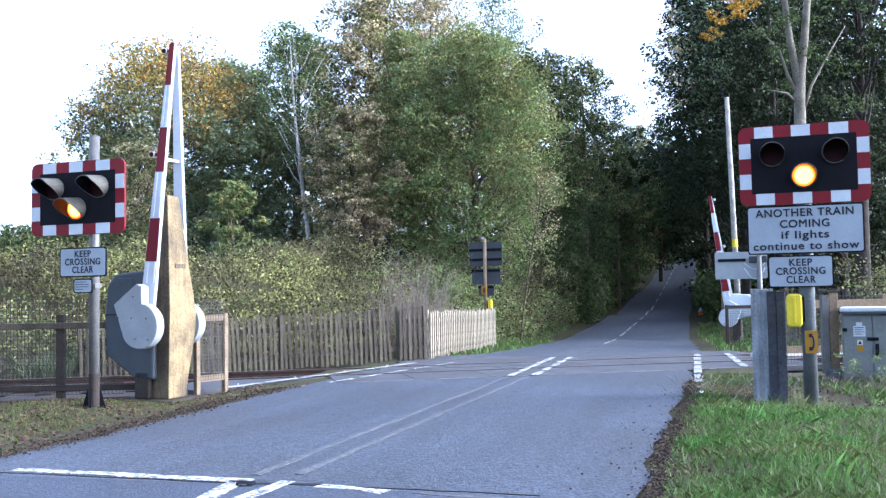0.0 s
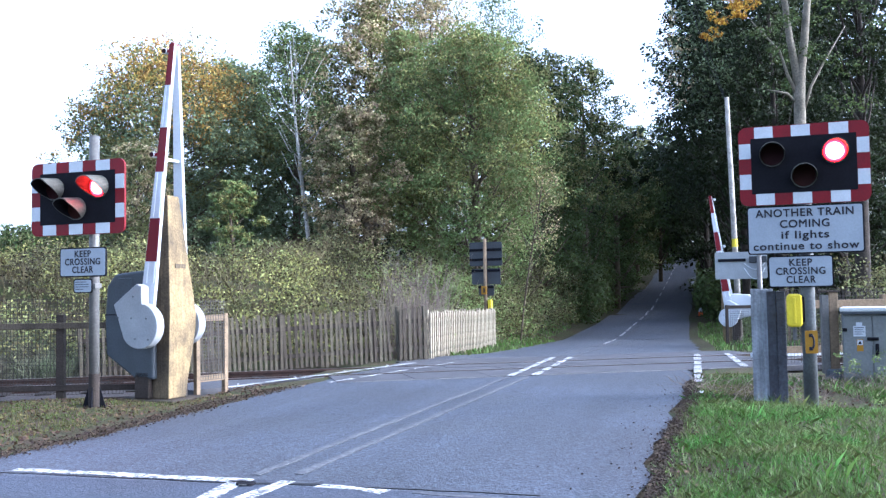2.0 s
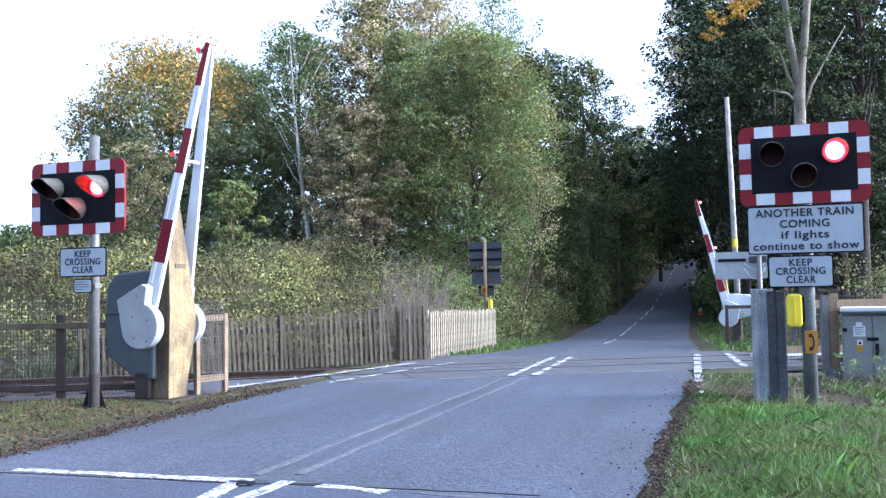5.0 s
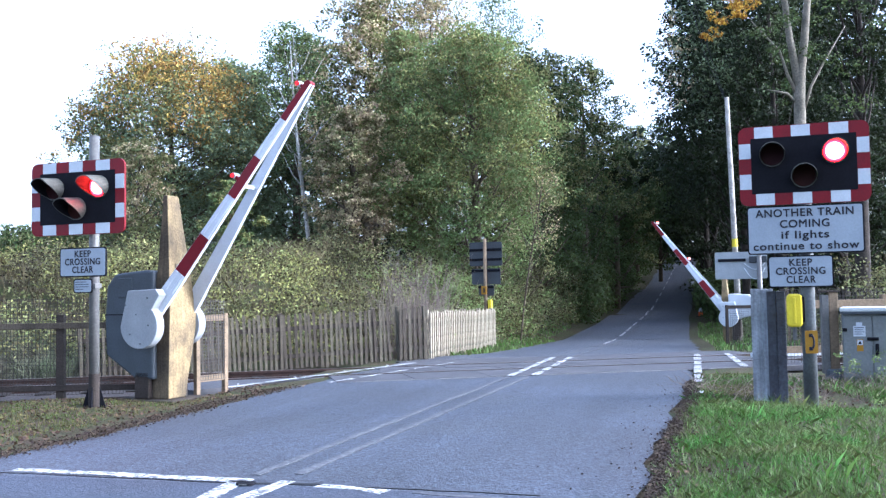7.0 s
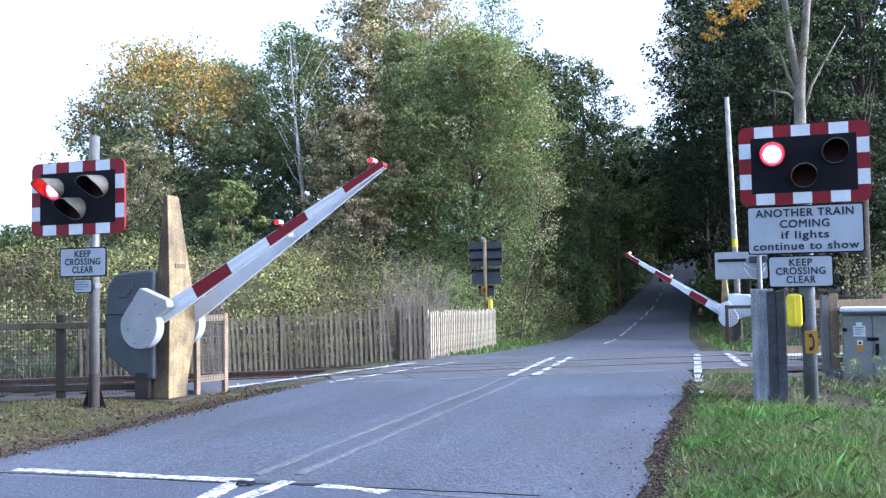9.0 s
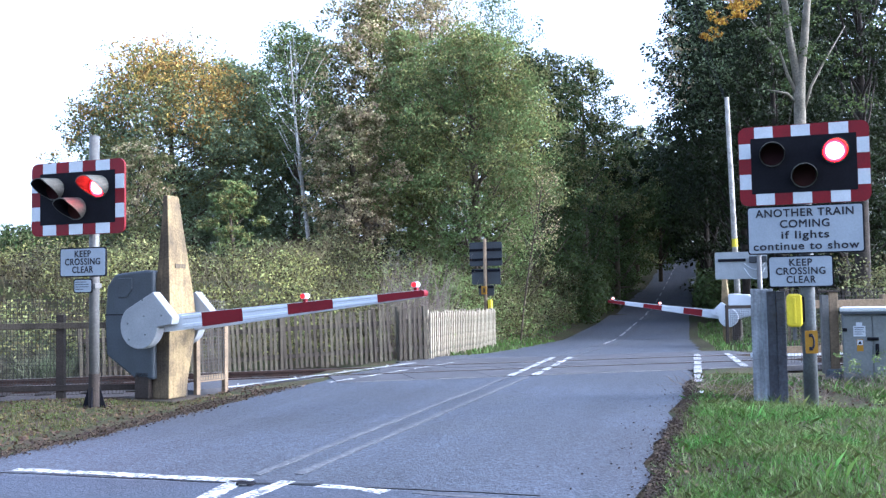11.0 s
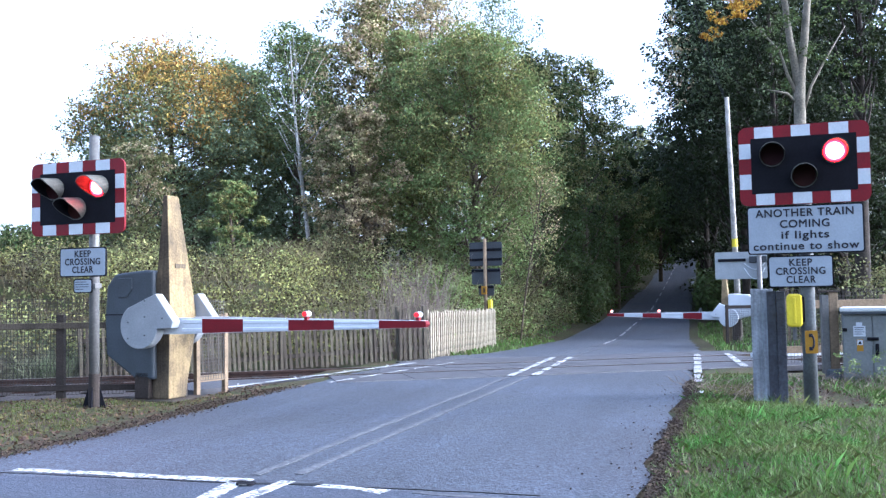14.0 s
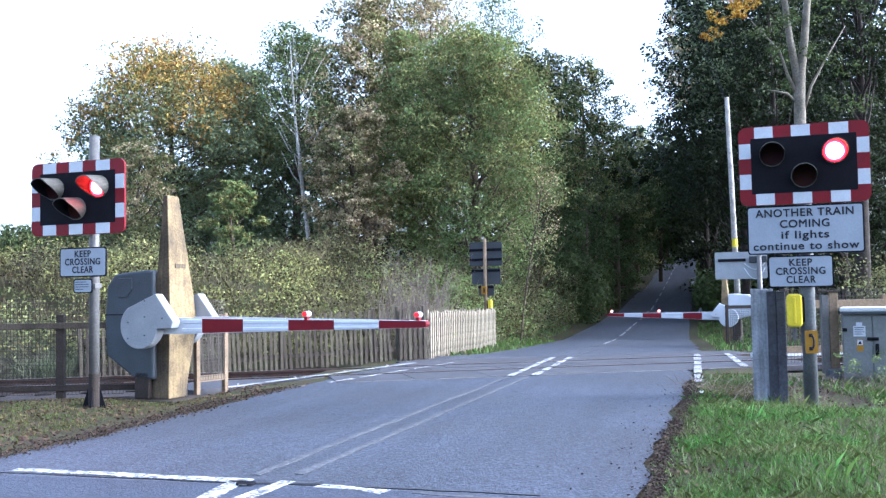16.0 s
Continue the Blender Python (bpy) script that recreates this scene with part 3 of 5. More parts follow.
def lamp(board, x, z, lit, off, spans, y):
    """One hooded light: dark lens, and a glowing disc that comes forward through it while the light shows."""
    r = 0.128
    V, Fc = [], []
    n = 28
    for ring, rad in ((0, r + 0.012), (1, r + 0.002)):
        for i in range(n):
            a = 2 * math.pi * i / n
            up = math.sin(a)
            length = 0.03 + 0.27 * max(0.0, min(1.0, (up + 0.75) / 1.3)) ** 0.9
            V += [(rad * math.cos(a), 0.0, rad * math.sin(a)), (rad * math.cos(a) * 1.0, -length, rad * math.sin(a) - 0.10 * length)]
    for i in range(n):
        j = (i + 1) % n
        o, q = 2 * i, 2 * j
        o2, q2 = 2 * n + 2 * i, 2 * n + 2 * j
        Fc += [(o, o + 1, q + 1, q), (q2, q2 + 1, o2 + 1, o2), (o + 1, o2 + 1, q2 + 1, q + 1)]
    me = mesh_of("hood", V, Fc, M_HOOD, False)
    me.materials.append(M_BLACK)
    me.polygons.foreach_set("material_index", [1 if i % 3 == 1 else 0 for i in range(len(Fc))])
    hood = part("hood", me, None, board, "dusty black hood")
    hood.location = (x, y, z)
    lens = part("lens", cyl(r, r * 0.97, -0.004, 0.012, 28, Matrix.Rotation(radians(90), 4, "X")), off, board, "dark lens")
    lens.location = (x, y - 0.002, z)
    V = [(0, -0.008, 0)]
    for rad, yy in ((0.098, -0.006), (0.124, -0.002), (0.124, 0.002)):
        V += [(rad * math.cos(2 * math.pi * i / 28), yy, rad * math.sin(2 * math.pi * i / 28)) for i in range(28)]
    Fc = [(0, 1 + i, 1 + (i + 1) % 28) for i in range(28)]
    for k in (0, 1):
        Fc += [(1 + 28 * k + i, 29 + 28 * k + i, 29 + 28 * k + (i + 1) % 28, 1 + 28 * k + (i + 1) % 28) for i in range(28)]
    me = mesh_of("light", V, Fc, lit, True)
    me.materials.append(M_LAMP_REDRIM if lit == M_LAMP_RED else M_LAMP_AMBRIM)
    me.polygons.foreach_set("material_index", [0] * 28 + [1] * 56)
    glow = part("light", me, None, board, "lit lens")
    glow.location = (x, y + 0.02, z)
    LAMPS.append((glow, (x, y + 0.008, z), (x, y - 0.022, z), spans))


def light_board(post, z, x=0.0, y=-0.11, spans=None):
    """Chequered backboard with two red lights over an amber one."""
    board = part("backboard", prism(round_rect(BW, BH, 0.09), y, y + 0.03), M_RED, post, "black board with red and white border")
    board.location = (x, 0, z)
    part("panel", prism(round_rect(BW - 0.27, BH - 0.27, 0.01), y - 0.004, y + 0.003), M_BLACK, board, "black panel")
    for f0, f1 in ((0.127, 0.272), (0.413, 0.558), (0.70, 0.847)):
        for zz in (BH / 2 - 0.072, -BH / 2 + 0.072):
            part("border_patch", box(-BW / 2 + f0 * BW, -BW / 2 + f1 * BW, y - 0.003, y + 0.002, zz - 0.066, zz + 0.066), M_WHITE, board, "white reflective patch")
    for f0, f1 in ((0.21, 0.40), (0.60, 0.79)):
        for xx in (BW / 2 - 0.068, -BW / 2 + 0.068):
            part("border_patch", box(xx - 0.064, xx + 0.064, y - 0.003, y + 0.002, -BH / 2 + f0 * BH, -BH / 2 + f1 * BH), M_WHITE, board, "white reflective patch")
    red_l, red_r, amb = spans
    lamp(board, -0.335, 0.125, M_LAMP_RED, M_LAMP_OFF, red_l, y - 0.006)
    lamp(board, 0.335, 0.125, M_LAMP_RED, M_LAMP_OFF, red_r, y - 0.006)
    lamp(board, 0.0, -0.135, M_LAMP_AMBER, M_LAMP_AMBOFF, amb, y - 0.006)
    for zz in (0.25, -0.25):
        part("bracket", box(-0.5 - x, 0.5 - x, y + 0.03, y + 0.06, zz - 0.025, zz + 0.025, 0.005), M_GALV, board)
    return board


# when each light shows, in seconds
LEFT_ON = [(0.367, 0.93), (1.267, 1.63), (2.033, 2.4), (2.767, 3.15), (3.567, 3.95), (4.333, 4.7), (5.067, 5.43), (5.833, 6.2), (6.567, 6.967), (7.3, 7.667), (8.067, 8.367), (8.8, 9.167), (9.567, 9.933), (10.3, 10.667), (11.067, 11.433), (11.8, 12.167), (12.567, 12.967), (13.333, 13.667), (14.067, 14.433), (14.8, 15.167), (15.567, 15.967)]
RIGHT_ON = [(0.367, 1.067), (1.567, 2.033), (2.367, 2.767), (3.167, 3.567), (3.9, 4.333), (4.7, 5.067), (5.433, 5.833), (6.2, 6.567), (6.967, 7.3), (7.667, 8.067), (8.367, 8.8), (9.167, 9.567), (9.933, 10.3), (10.667, 11.067), (11.4, 11.8), (12.167, 12.567), (12.967, 13.333), (13.667, 14.067), (14.433, 14.8), (15.167, 15.567), (15.967, 16.5)]
AMBER_ON = [(-1.0, 0.35)]
SPANS = (LEFT_ON, RIGHT_ON, AMBER_ON)


def handset(parent, x, y, z, wide=1.0):
    """Emergency telephone case on its bracket."""
    out = [(-0.085, -0.17), (-0.05, -0.19), (0.07, -0.19), (0.085, -0.16), (0.085, 0.17), (0.05, 0.19), (-0.06, 0.19), (-0.085, 0.15)]
    case = part("telephone_case", prism(out, -0.075, 0.075, 0.02), M_YELLOW, parent, "yellow emergency telephone case")
    case.location = (x, y, z)
    case.scale = (wide, 1, 0.8 if wide < 1 else 1)
    part("case_rib", box(-0.015, 0.015, -0.086, -0.07, -0.15, 0.15, 0.006), M_YELLOW, case)
    part("hinge", box(0.08, 0.10, -0.03, 0.03, 0.07, 0.13, 0.006), M_BLACK, case, "black hinge")
    part("hinge", box(0.08, 0.10, -0.03, 0.03, -0.13, -0.07, 0.006), M_BLACK, case, "black hinge")
    part("back_box", box(0.06, 0.125, -0.04, 0.07, -0.14, 0.16, 0.02), M_BLACK, case, "black back of the case")
    part("conduit", cyl(0.024, 0.024, -0.34, -0.19, 10), M_GALV, case, "pale conduit")
    return case


def phone_plate(parent, x, y, z):
    plate = part("telephone_sign", prism(round_rect(0.135, 0.26, 0.012), y, y + 0.012), M_ORANGE, parent, "amber plate with a black receiver")
    plate.location = (x, 0, z)
    pts = [(0.032 * math.cos(a) * 1.0 + 0.0, 0.078 * math.sin(a)) for a in np.linspace(-1.35, 1.35, 12)]
    path = [((px_ - 0.005, y - 0.003, pz), 0.011) for px_, pz in pts]
    part("receiver_symbol", mesh_of("receiver_symbol", *tube_mesh([path], 6), M_INK), None, plate, "black receiver symbol")
    for s in (1, -1):
        part("receiver_symbol", box(-0.028, 0.014, y - 0.009, y + 0.002, s * 0.075 - 0.02, s * 0.075 + 0.02, 0.006), M_INK, plate, "black receiver symbol")


def signals():
    turn = -19.0
    a = thing("crossing_signal", pose(4.18, 10.93, 0.009, 0, 0, turn), "crossing light signal with warning signs and yellow telephone on post", "signal", "crossing signals")
    part("post", cyl(0.078, 0.078, -0.16, 3.1, 24), M_DULLPOLE, a, "grey tubular post", True)
    light_board(a, 2.735, 0.0, -0.12, SPANS)
    s = sign_plate(a, "warning_sign", 1.25, 0.555, 1.985, -0.01, -0.12, "another train coming sign")
    words(["ANOTHER TRAIN", "COMING", "if lights", "continue to show"], 0.125, 0.127, M_INK, s, Matrix.Translation((0, -0.1265, 0.19)), "letter", [1.05, 0.53, 0.51, 1.13])
    s = sign_plate(a, "keep_clear_sign", 0.70, 0.365, 1.505, -0.07, -0.10, "keep crossing clear sign")
    words(["KEEP", "CROSSING", "CLEAR"], 0.113, 0.098, M_INK, s, Matrix.Translation((0, -0.1065, 0.10)), "letter", [0.245, 0.53, 0.315])
    handset(a, -0.15, -0.03, 1.06)
    phone_plate(a, 0.02, -0.095, 0.70)

    b = thing("crossing_signal", pose(-4.34, 11.81, float(land(-4.34, 11.81)) - 0.01, 0, 0, turn), "crossing light signal with keep clear sign on a galvanised post", "signal", "crossing signals")
    part("post", cyl(0.062, 0.062, 0.0, 3.38, 24), M_GALV, b, "galvanised steel post", True)
    part("post_collar", cyl(0.072, 0.066, -0.05, 0.42, 20), M_WOODDARK, b, "grey sleeve")
    for sx in (0, 90, 180, 270):
        part("base_fin", prism([(0.06, -0.03), (0.14, -0.03), (0.14, 0.02), (0.07, 0.26), (0.06, 0.26)], -0.008, 0.008), M_BLACK, b, "dark steel base fin").rotation_euler = (0, 0, radians(sx + 20))
    light_board(b, 2.60, -0.165, -0.115, SPANS)
    s = sign_plate(b, "keep_clear_sign", 0.70, 0.365, 1.80, -0.10, -0.09, "keep crossing clear sign")
    words(["KEEP", "CROSSING", "CLEAR"], 0.113, 0.098, M_INK, s, Matrix.Translation((0, -0.0965, 0.10)), "letter", [0.245, 0.53, 0.315])
    s = sign_plate(b, "notice_plate", 0.28, 0.18, 1.505, -0.10, -0.09, "small grey notice")
    for k, w in enumerate((0.17, 0.2, 0.2, 0.12)):
        part("text_bar", box(-0.11, -0.11 + w, -0.0965, -0.092, 0.045 - k * 0.03, 0.054 - k * 0.03), M_HOUSING, s, "unreadable line of print")

    c = thing("crossing_signal", pose(1.20, 27.3, float(land(1.20, 27.3)) - 0.02, 0, 0, 180 + turn), "crossing light signal seen from behind beside the white fence", "signal", "crossing signals")
    part("post", cyl(0.05, 0.05, -0.05, 3.17, 16), M_WOODTAN, c, "dull tan post", True)
    for z, w, h, nm in ((2.735, 0.97, 0.69, "backboard"), (2.085, 0.86, 0.46, "warning_sign"), (1.69, 0.46, 0.30, "keep_clear_sign")):
        q = part(nm, prism(round_rect(w, h, 0.05), -0.11, -0.08), M_DARKBACK, c, "dark grey back of a board")
        q.location = (0, 0, z)
        for zz in ((h / 2 - 0.06, ) if h < 0.6 else (0.12, -0.16)):
            part("bracket", box(-w / 2, w / 2, -0.08, -0.05, zz - 0.035, zz + 0.035, 0.005), M_BLACK, q)
    part("cable", mesh_of("cable", *tube_mesh([[((-0.07, 0.02, 2.6 - 0.16 * k), 0.01) for k in range(8)]], 6), M_BLACK, True), None, c, "black cable")
    handset(c, -0.13, 0.0, 1.27, 0.62)
    tag = part("telephone_sign", box(-0.085, 0.085, 0.065, 0.08, -0.12, 0.12, 0.006), M_ORANGE, c, "amber plate with a black mark")
    tag.location = (0.02, 0, 1.69)
    part("receiver_symbol", box(-0.025, 0.02, 0.079, 0.086, -0.07, 0.07, 0.01), M_INK, tag, "black receiver symbol")


signals()


# ---- barriers ----
BOOMS = []
LIFT = -0.005                                      # the arms ride at the axle's height


def arm_mesh(y0, y1, xs, hts, th, z_off=0.0):
    """A tapering boom arm from (0, y0) to (length, y1): box section at each station."""
    L = xs[-1]
    V, Fc = [], []
    for x, h in zip(xs, hts):
        y = y0 + (y1 - y0) * x / L
        V += [(x, y - th / 2, z_off - h / 2), (x, y + th / 2, z_off - h / 2), (x, y + th / 2, z_off + h / 2), (x, y - th / 2, z_off + h / 2)]
    for i in range(len(xs) - 1):
        a = 4 * i
        for k in range(4):
            Fc.append((a + k, a + (k + 1) % 4, a + 4 + (k + 1) % 4, a + 4 + k))
    Fc += [(3, 2, 1, 0), (len(V) - 4, len(V) - 3, len(V) - 2, len(V) - 1)]
    return V, Fc


def barrier(place, L, stripe, axle, gap, up, label, size=1.0, shell=M_HOUSING):
    """Lifting half barrier. Local x points along the lowered boom, y away from the driver it faces."""
    base = thing("lifting_barrier", place, label, "barrier", "level crossing barriers")
    # tapered timber-coloured upright between the two arms
    k = size
    rear = gap / 2 - (0.11 if size == 1 else 0.0)      # the rear arm stands closer to the upright
    lift = LIFT if size == 1 else 0.035
    V, Fc = [], []
    for z, y0, y1, x0, x1 in ((0.0, -0.22, 0.14, -0.06, 0.20), (0.92, -0.25, 0.32, -0.07, 0.24), (1.10, -0.25, 0.32, -0.05, 0.25), (1.75, -0.24, 0.20, 0.04, 0.23), (2.72, -0.22, 0.02, 0.12, 0.19)):
        V += [(x0 * k, y0 * k, z * k), (x1 * k, y0 * k, z * k), (x1 * k, y1 * k, z * k), (x0 * k, y1 * k, z * k)]
    for i in range(4):
        for q in range(4):
            Fc.append((4 * i + q, 4 * i + (q + 1) % 4, 4 * i + 4 + (q + 1) % 4, 4 * i + 4 + q))
    Fc += [(3, 2, 1, 0), (16, 17, 18, 19)]
    bm = bmesh.new()
    vs = [bm.verts.new(v) for v in V]
    for q in Fc:
        bm.faces.new([vs[i] for i in q])
    bmesh.ops.recalc_face_normals(bm, faces=bm.faces[:])
    bmesh.ops.bevel(bm, geom=bm.edges[:], offset=0.012, segments=2, affect="EDGES", profile=0.5)
    bm.faces.ensure_lookup_table()
    for fc in bm.faces:
        if fc.normal.y < -0.8:
            fc.material_index = 1
    post = part("upright", bm, M_TIMBER_CREAM, base, "tapered cream-painted timber upright")
    post.data.materials.append(M_TIMBER_RAW)
    part("worn_plate", box(0.222 * k, 0.240 * k, -0.12 * k, 0.10 * k, 1.74 * k, 1.80 * k), M_TIMBER_RAW, post, "small worn plate")
    part("plinth", box(-0.62 * k, 0.4 * k, -0.4 * k, 0.4 * k, -0.12, -0.005, 0.02), M_WOODDARK, base, "dark timber footing")
    part("pedestal", box(-0.30 * k, -0.064 * k, -0.3 * k, 0.3 * k, 0.0, 0.36 * k, 0.015), M_WOODDARK, base, "dark steel pedestal")
    hx = [(-0.78, 0.58), (-0.30, 0.27), (0.02, 0.26), (0.02, 1.70), (-0.12, 1.72), (-0.62, 1.68), (-0.76, 1.52), (-0.80, 1.12)]
    if size < 1:                                     # the far machine has a short white cover on a tall pedestal
        hx = [(-0.72, 1.02), (-0.30, 0.90), (0.02, 0.90)] + hx[3:]
        part("pedestal", box(-0.34 * k, -0.08 * k, -0.28 * k, 0.28 * k, 0.36 * k, 0.92 * k, 0.015), M_WOODDARK, base, "dark steel pedestal")
    house = part("machine_housing", prism([(a * k, b * k) for a, b in hx], -0.30 * k, 0.30 * k, 0.03), shell, base, "blue-grey drive housing")
    part("hatch", prism([(a * k, b * k) for a, b in ((-0.56, 1.36), (-0.42, 1.36), (-0.33, 1.47), (-0.33, 1.62), (-0.56, 1.62))], -0.315 * k, -0.295 * k, 0.006), M_HOUSING, house, "recessed hatch")
    part("seam", box(-0.79 * k, 0.0, -0.304 * k, -0.298 * k, 1.12 * k, 1.132 * k), M_BLACK, house, "dark joint")
    part("axle", cyl(0.06, 0.06, -gap * 0.5, gap * 0.5, 16, Matrix.Translation((0, 0, axle)) @ Matrix.Rotation(radians(90), 4, "X")), M_GALV, base)

    boom = part("boom", mesh_of("boom", *arm_mesh(-gap / 2 + 0.02, -0.035, [0.2, 0.55, L * 0.5, L], [0.21, 0.21, 0.150, 0.085], 0.05, lift), M_BOOMWHITE), None, base, "white lifting boom of two arms that meet at the tip")
    part("far_arm", mesh_of("far_arm", *arm_mesh(rear - 0.02, 0.035, [0.2, 0.55, L * 0.5, L], [0.21, 0.21, 0.150, 0.085], 0.05, lift), M_BOOMWHITE), None, boom, "white rear arm")
    for s, half in ((-1, gap / 2), (1, rear)):
        for x0, x1 in stripe:
            def hh(x):
                return float(np.interp(x, [0.55, L * 0.5, L], [0.21, 0.150, 0.085])) * 0.93
            y_a = s * (half - 0.02 + (0.035 - half + 0.02) * x0 / L + 0.0)
            y_b = s * (half - 0.02 + (0.035 - half + 0.02) * x1 / L + 0.0)
            V = [(x0, y_a + s * 0.026, -hh(x0) / 2), (x1, y_b + s * 0.026, -hh(x1) / 2), (x1, y_b + s * 0.026, hh(x1) / 2), (x0, y_a + s * 0.026, hh(x0) / 2)]
            V = [(x, y, z + lift) for x, y, z in V]
            V += [(x, y + s * 0.004, z) for x, y, z in V]
            Fc = [(4, 5, 6, 7), (0, 1, 5, 4), (1, 2, 6, 5), (2, 3, 7, 6), (3, 0, 4, 7)]
            part("stripe", mesh_of("stripe", V, Fc, M_BOOMRED if size == 1 else M_RED), None, boom, "red reflective band")
        marks = [0.56] + [v for ab in stripe for v in ab]
        for x0, x1 in zip(marks[0::2], marks[1::2]):
            for zf in (0.30, -0.30):
                V = []
                for x in (x0 + 0.004, x1 - 0.004):
                    y = s * (half - 0.02 + (0.035 - half + 0.02) * x / L)
                    zc = lift + zf * hh(x)
                    V += [(x, y + s * 0.020, zc - 0.17 * hh(x)), (x, y + s * 0.034, zc - 0.10 * hh(x)), (x, y + s * 0.034, zc + 0.10 * hh(x)), (x, y + s * 0.020, zc + 0.17 * hh(x))]
                part("rib", mesh_of("rib", V, [(0, 1, 5, 4), (1, 2, 6, 5), (2, 3, 7, 6), (0, 3, 2, 1), (4, 5, 6, 7)], M_BOOMWHITE), None, boom, "pressed rib")
        # side plate: disc with a pointed shoulder that carries the arm
        pts = [(0.30 * math.cos(t), 0.30 * math.sin(t)) for t in np.linspace(radians(128), radians(352), 22)]
        pts += [(0.27, -0.065 + lift), (0.30, -0.035 + lift), (0.52, -0.025 + lift), (0.55, 0.065 + lift), (0.27, 0.425 + lift)]
        y = s * (half + 0.05)
        part("side_plate", prism([(a * k, b * k) for a, b in pts], y - 0.075, y + 0.075, 0.012), M_BOOMWHITE if size < 1 else M_PLATE, boom, "pale grey counterweight plate")
        for bx, bz in ((0.1, 0.12), (0.1, -0.12), (-0.17, 0.05), (-0.17, -0.16), (0.1, 0.33), (0.38, 0.1)):
            part("bolt", cyl(0.012, 0.012, -0.006, 0.006, 8, Matrix.Translation((bx * k, y + s * 0.077, bz * k)) @ Matrix.Rotation(radians(90), 4, "X")), M_DULLPOLE, boom, "small bolt head")
    part("cross_brace", box(L * 0.58, L * 0.59, -0.22 * gap, 0.22 * gap, lift - 0.03, lift + 0.03, 0.004), M_BOOMWHITE, boom, "white cross brace")
    part("tip_cap", cyl(0.042, 0.042, -0.062, 0.062, 16, Matrix.Translation((L - 0.012, 0, lift)) @ Matrix.Rotation(radians(90), 4, "X")), M_RED, boom, "rounded tip")
    for f in ((0.60, 0.978) if size == 1 else (0.58, 0.972)):
        for s in (-1,):
            yy = -gap / 2 * (1 - f) - 0.02
            zz = float(np.interp(L * f, [0.55, L * 0.5, L], [0.105, 0.075, 0.043])) + (0.07 if size == 1 else 0.05) + lift
            cap = part("boom_lamp", cyl(0.036, 0.036, -0.06, 0.05, 14, Matrix.Translation((L * f, yy, zz)) @ Matrix.Rotation(radians(90), 4, "X")), M_BOOMWHITE, boom, "white boom lamp")
            part("lamp_stem", box(L * f - 0.02, L * f + 0.02, yy - 0.03, yy + 0.03, zz - 0.09, zz - 0.03), M_RED, boom, "lamp bracket")
            part("dark_lens", cyl(0.034, 0.032, 0.05, 0.056, 14, Matrix.Translation((L * f, yy, zz)) @ Matrix.Rotation(radians(90), 4, "X")), M_LAMP_OFF, boom, "dark lens")
            glow = part("lamp_light", cyl(0.031, 0.027, 0.0, 0.006, 14, Matrix.Rotation(radians(90), 4, "X")), M_LAMP_SMALL, boom, "lit red lens")
            if size < 1:                              # the far boom shows its red lamps this way too
                back = part("lamp_light", cyl(0.03, 0.024, 0.0, 0.02, 14, Matrix.Rotation(radians(-90), 4, "X")), M_LAMP_FAR, boom, "lit red lens")
                LAMPS.append((back, (L * f, yy + 0.03, zz), (L * f, yy + 0.072, zz), [(4.8, 17.0)]))
            LAMPS.append((glow, (L * f, yy - 0.03, zz), (L * f, yy - 0.062, zz), [(4.8, 17.0)]))
    boom.matrix_basis = pose(0, 0, axle, 0, -up, 0)
    BOOMS.append((boom, axle))
    return base


SIDE = 22.0
barrier(pose(-3.775, 12.96, 0.0, 0, 0, -SIDE), 3.83, [(0.85, 1.43), (2.06, 2.67), (3.26, 3.82)], 0.98, 0.90, 87.9, "raised-arm level crossing barrier with cream upright and striped boom")
barrier(pose(7.92, 26.37, -0.25, 0, 0, 180 - SIDE), 3.40, [(0.72, 1.24), (1.85, 2.38), (2.92, 3.38)], 0.83, 0.82, 82.0, "far level crossing barrier with striped boom", 0.86, M_BOOMWHITE)


# ---- fences ----
def wire_mesh(w, h, step, r=0.003):
    V, Fc = [], []
    def bar(x0, x1, z0, z1):
        b = len(V)
        for y in (-r, r):
            V.extend([(x0, y, z0), (x1, y, z0), (x1, y, z1), (x0, y, z1)])
        Fc.extend([(b, b + 1, b + 2, b + 3), (b + 7, b + 6, b + 5, b + 4), (b, b + 4, b + 5, b + 1), (b + 3, b + 2, b + 6, b + 7)])
    for i in range(int(w / step) + 1):
        bar(i * step - r, i * step + r, 0, h)
    for j in range(int(h / step) + 1):
        bar(0, w, j * step - r, j * step + r)
    return V, Fc


